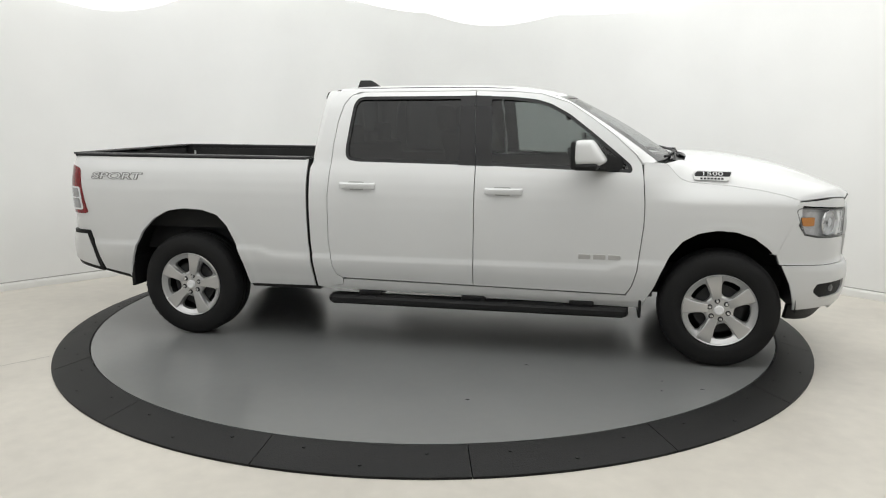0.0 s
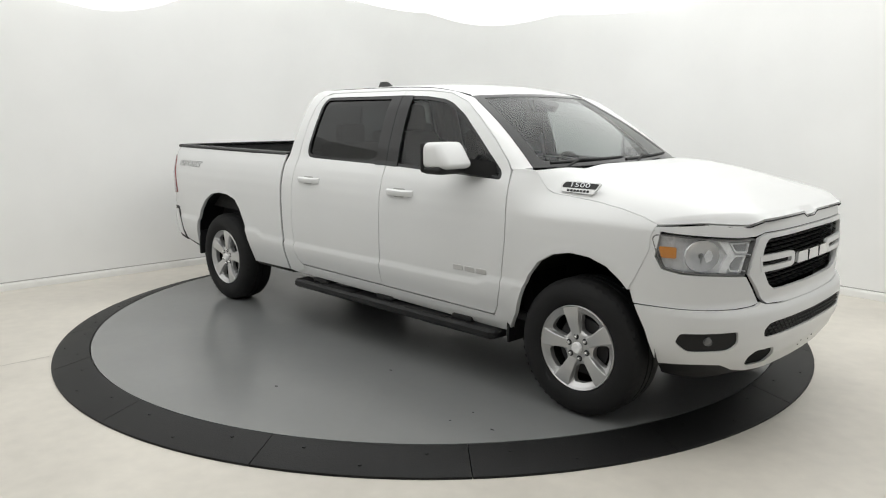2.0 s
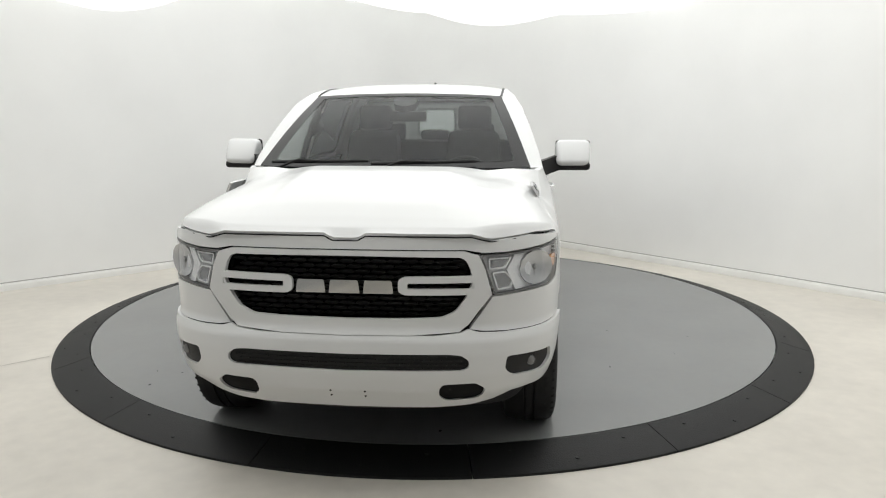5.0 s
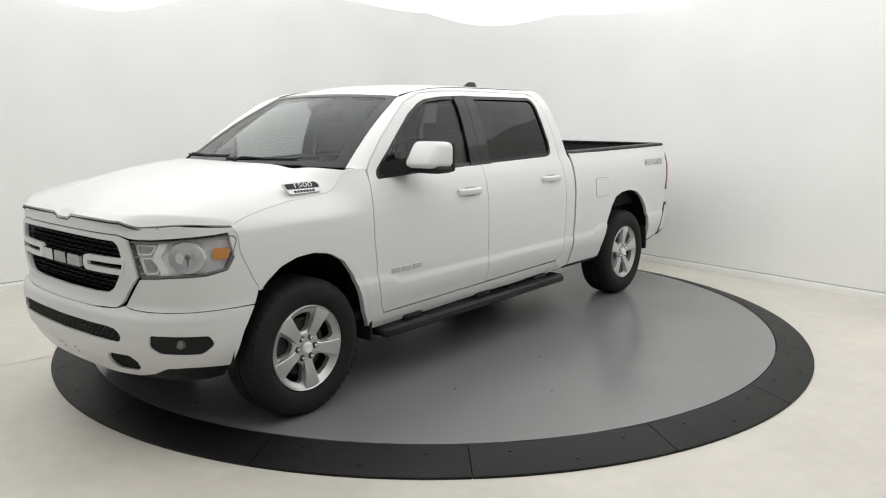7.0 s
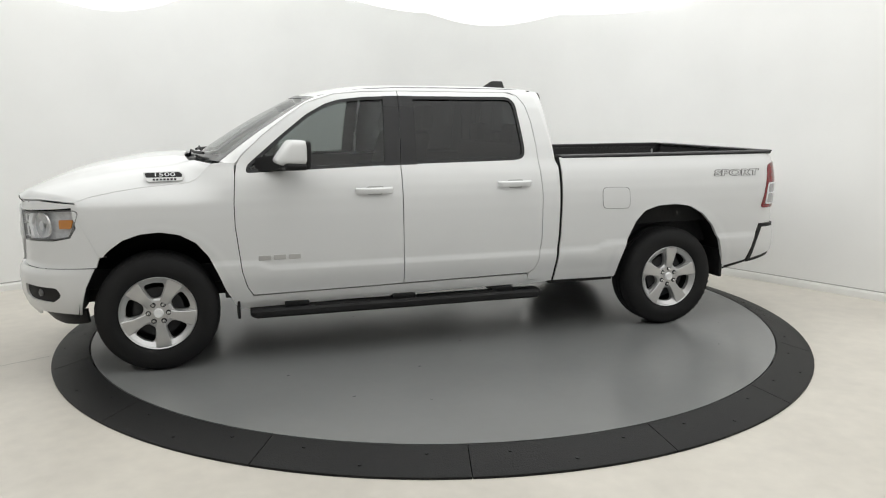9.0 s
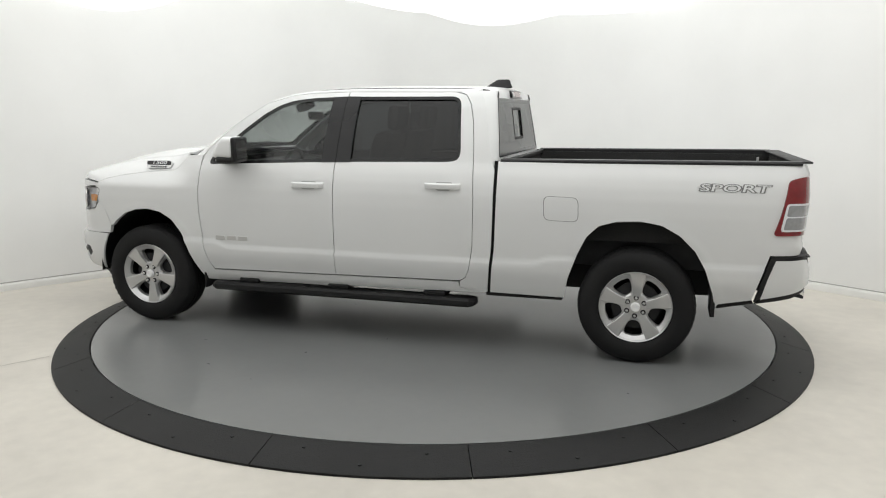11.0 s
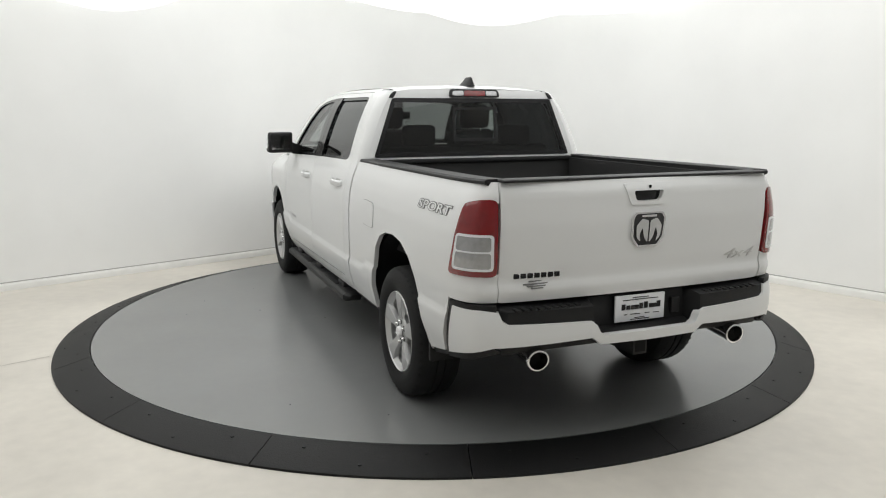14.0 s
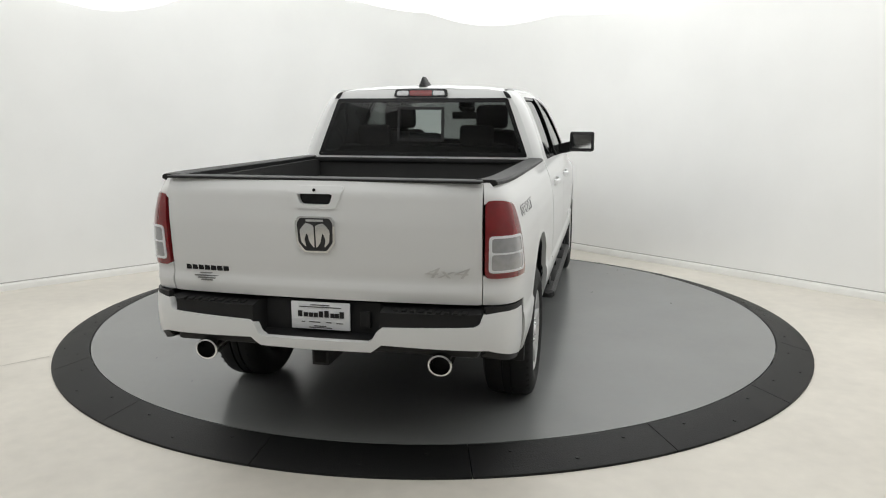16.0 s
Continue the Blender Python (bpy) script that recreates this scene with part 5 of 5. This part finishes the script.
def wheel(x, s, turn):
    m = Matrix.Translation((x, s * .975, HUB_Z)) @ (Matrix.Identity(4) if s > 0 else Matrix.Rotation(math.pi, 4, "Z")) @ Matrix.Rotation(radians(turn), 4, "Y")
    hub = new("wheel", WHEEL[0])
    hub.parent = pickup_truck
    hub.matrix_basis = m
    tagged(hub, "black tyre on a five-spoke silver alloy wheel")
    for me, nm in zip((WHEEL[1], WHEEL[8], WHEEL[2], WHEEL[4], WHEEL[6]), ("rim_lip", "shaded_rim_well", "rim_face", "centre_cap", "brake_disc")):
        o = new(nm, me)
        o.parent = hub
    for k in range(5):
        o = new("spoke", WHEEL[3])
        o.parent = hub
        o.matrix_basis = Matrix.Rotation(-radians(306 + 72 * k), 4, "Y")
    o = new("tyre_tread", WHEEL[7])
    o.parent = hub
    tagged(o, kind="stuff")
    for k in range(6):
        a = radians(60 * k + 30)
        o = new("lug_nut", WHEEL[5])
        o.parent = hub
        o.matrix_basis = Matrix.Translation((.0635 * math.cos(a), -.012, .0635 * math.sin(a)))
        o = new("lug_pocket_shade", WHEEL[9])
        o.parent = hub
        o.matrix_basis = Matrix.Translation((.0635 * math.cos(a), -.0195, .0635 * math.sin(a)))


for x, s, turn in ((HUB_F, -1, 12), (HUB_F, 1, -30), (HUB_R, -1, -11), (HUB_R, 1, -3)):
    wheel(x, s, turn)

# ----- running boards, mirrors, chassis -----
for side, s in SIDES:
    ys = sorted((s * .865, s * 1.012))
    bm = bmesh.new()
    rows = []
    for x in (-.585, -.57, -.54, .4, 1.40, 1.55, 1.578, 1.59):
        e = .0 if -.56 < x < 1.56 else (.02 if x in (-.57, 1.578) else .045)
        rows.append([bm.verts.new((x, s * y, z)) for y, z in ((.875, .352 - e * .3), (.985 - e, .350 - e * .3), (1.008 - e, .335 - e * .2), (1.010 - e, .305 + e * .2), (.99 - e, .288 + e * .3), (.88, .285 + e * .3))])
    for A, B in zip(rows, rows[1:]):
        for k in range(6):
            bm.faces.new((A[k], B[k], B[(k + 1) % 6], A[(k + 1) % 6]))
    bm.faces.new(rows[0])
    bm.faces.new(rows[-1])
    board = part("running_board", bm, BLACK_PLASTIC, pickup_truck, "black running board on three brackets", angle=25)
    for x in (-.27, .50, 1.27):
        a, b = sorted((s * .80, s * .955))
        part("bracket", boxes((x - .085, x + .085, a, b, .345, .385), (x - .05, x + .05, *sorted((s * .60, s * .90)), .36, .42), bevel=.008), BLACK_PLASTIC, board)
    for x in (-.02, .95):
        a, b = sorted((s * .885, s * .985))
        part("tread_pad", boxes((x - .20, x + .20, a, b, .349, .356), bevel=.003), RUBBER, board)
    # door mirror
    bm = bmesh.new()
    box(bm, 1.212, 1.385, 1.0, 1.235, 1.342, 1.505, bevel=.04, seg=4)
    for v in bm.verts:
        t = (1.385 - v.co.x) / .15
        v.co.y = v.co.y + (.0 if v.co.y < 1.1 else -.018 * (1 - t))
        v.co.x -= .10 * max(0, v.co.y - 1.0) + .045 * sm((v.co.x - 1.28) / .1) * sm((v.co.z - 1.40) / .10)
        v.co.x += .03 * sm((v.co.x - 1.28) / .1) * sm((1.42 - v.co.z) / .05)
        v.co.y *= s
    mir = part("door_mirror", bm, WHITE_PAINT, pickup_truck, "white capped door mirror on a black arm")
    bm = bmesh.new()
    box(bm, 1.215, 1.37, 1.0, 1.228, 1.312, 1.362, bevel=.022, seg=3)
    for v in bm.verts:
        v.co.x -= .10 * max(0, v.co.y - 1.0)
        v.co.y *= s
    part("mirror_base", bm, BLACK_PLASTIC, mir, "black lower housing")
    bm = bmesh.new()
    box(bm, 1.196, 1.235, 1.003, 1.233, 1.318, 1.502, bevel=.019, seg=3)
    for v in bm.verts:
        v.co.x -= .10 * max(0, v.co.y - 1.0)
        v.co.y *= s
    part("mirror_frame", bm, BLACK_PLASTIC, mir, "black mirror frame")
    bm = bmesh.new()
    q = [bm.verts.new((1.1935 - .10 * (y - 1.0), s * y, z)) for y, z in ((1.03, 1.345), (1.205, 1.345), (1.205, 1.475), (1.03, 1.475))]
    bm.faces.new(q)
    part("mirror_glass", bm, CHROME, mir, "mirror glass", smooth=False)
    bm = bmesh.new()
    rows = []
    for y, x0, x1, z0, z1 in ((.885, 1.36, 1.54, 1.285, 1.375), (.93, 1.335, 1.50, 1.288, 1.385), (.98, 1.28, 1.41, 1.300, 1.40), (1.03, 1.245, 1.365, 1.315, 1.415)):
        rows.append([bm.verts.new((x, s * y, z)) for x, z in ((x0, z0), (x1, z0), (x1 - .01, z1), (x0, z1))])
    for A, B in zip(rows, rows[1:]):
        for k in range(4):
            bm.faces.new((A[k], B[k], B[(k + 1) % 4], A[(k + 1) % 4]))
    part("mirror_arm", bm, BLACK_PLASTIC, mir, "black mirror arm")
    part("repeater", boxes((1.372, 1.384, *sorted((s * 1.03, s * 1.18)), 1.372, 1.382), bevel=.002), CLEAR_LENS, mir)
    part("frame_rail", boxes((-2.6, 2.75, *sorted((s * .42, s * .52)), .46, .60), bevel=.01), DARK_METAL, pickup_truck, "dark chassis rail")
bm = bmesh.new()
tube(bm, [(HUB_R, -.7, HUB_Z), (HUB_R, .7, HUB_Z)], .05, 14)
bmesh.ops.create_uvsphere(bm, u_segments=16, v_segments=10, radius=.16, matrix=Matrix.Translation((HUB_R, 0, HUB_Z)))
part("rear_axle", bm, DARK_METAL, pickup_truck, "dark rear axle")
part("front_axle", tube(bmesh.new(), [(HUB_F, -.7, HUB_Z), (HUB_F, .7, HUB_Z)], .045, 12), DARK_METAL, pickup_truck, "dark front axle")
part("underbody", boxes((-2.6, -.7, -.72, .72, .60, .78), (-.7, 1.75, -.88, .88, .42, .47), (1.75, 2.9, -.48, .48, .40, .56), bevel=.01), DARK_METAL, pickup_truck, "dark underbody")
part("fuel_tank", boxes((-1.15, -.1, .12, .62, .32, .50), bevel=.05), BLACK_PLASTIC, pickup_truck, "black fuel tank")
part("exhaust_silencer", boxes((-.9, -.2, -.5, -.15, .33, .48), bevel=.06), DARK_METAL, pickup_truck, "dark exhaust silencer")
part("spare_tyre", boxes((-2.45, -2.05, -.38, .38, .40, .60), bevel=.08), RUBBER, pickup_truck, "spare tyre under the bed")

# ----- inside the cab -----
part("headliner", sheet(lambda u, v: (-.62 + 1.66 * u, -.60 + 1.20 * v, roof_z(-.62 + 1.66 * u, -.60 + 1.20 * v) - .045), 12, 10), HEADLINER, pickup_truck, "pale grey headliner")
dash = part("dashboard", boxes((1.28, 1.80, -.82, .82, 1.02, 1.27), (1.20, 1.35, -.80, .80, .80, 1.16), (.75, 1.3, -.14, .14, .50, .98), bevel=.04), BLACK_PLASTIC, pickup_truck, "black dashboard and console")
part("firewall", boxes((1.70, 1.76, -.84, .84, .45, 1.31)), SEAM, pickup_truck, smooth=False)
bm = bmesh.new()
t = np.linspace(0, 2 * math.pi, 33)
tube(bm, [(1.15 - .05 * math.sin(a), .40 + .185 * math.cos(a), 1.20 + .175 * math.sin(a)) for a in t], .016, 8, cap=False)
box(bm, 1.13, 1.17, .33, .47, 1.14, 1.24, bevel=.015)
box(bm, 1.14, 1.16, .23, .57, 1.18, 1.21, bevel=.006)
part("steering_wheel", bm, BLACK_PLASTIC, pickup_truck, "black steering wheel")
part("inside_mirror", boxes((1.09, 1.12, -.13, .13, 1.62, 1.69), bevel=.012), BLACK_PLASTIC, pickup_truck, "black inside mirror")
for s in (-1, 1):
    part("sun_visor", boxes((.90, 1.02, *sorted((s * .15, s * .58)), 1.775, 1.795), bevel=.008), HEADLINER, pickup_truck)


def front_seat(y):
    seat = part("front_seat", boxes((.35, .92, y - .27, y + .27, .78, .96), bevel=.05), FABRIC, pickup_truck, "black cloth front seat")
    bm = boxes((.0, .16, -.26, .26, .0, .68), bevel=.06)
    for v in bm.verts:
        w = 1 - .22 * sm(v.co.z / .68)
        v.co = Vector((v.co.x + .36 - v.co.z * .28, y + v.co.y * w, .86 + v.co.z))
    part("backrest", bm, FABRIC, seat)
    bm = boxes((.0, .11, -.135, .135, .0, .20), bevel=.045)
    for v in bm.verts:
        v.co = Vector((v.co.x + .15 - v.co.z * .1, y + v.co.y, 1.545 + v.co.z))
    part("headrest", bm, FABRIC, seat)
    bm = bmesh.new()
    for d in (-.06, .06):
        tube(bm, [(.205, y + d, 1.48), (.195, y + d, 1.58)], .007, 6)
    part("headrest_post", bm, CHROME, seat)


front_seat(-.40)
front_seat(.40)
bench = part("rear_bench", boxes((-.42, .06, -.70, .70, .80, .95), (-.60, -.44, -.70, .70, .86, 1.44), bevel=.05), FABRIC, pickup_truck, "black cloth rear bench")
for y, h in ((-.40, .16), (0, .10), (.40, .16)):
    part("headrest", boxes((-.60, -.50, y - .13, y + .13, 1.43, 1.43 + h), bevel=.035), FABRIC, bench)


# ---------- what moves ----------
def motions():
    walk(turntable, [(t, pose(*TABLE, 0, 0, a)) for t, a in TURN])
    walk(pickup_truck, [(t, pose(-math.sin(radians(a)) * OFF_AXIS, math.cos(radians(a)) * OFF_AXIS, 0, 0, 0, a)) for t, a in TURN])


motions()
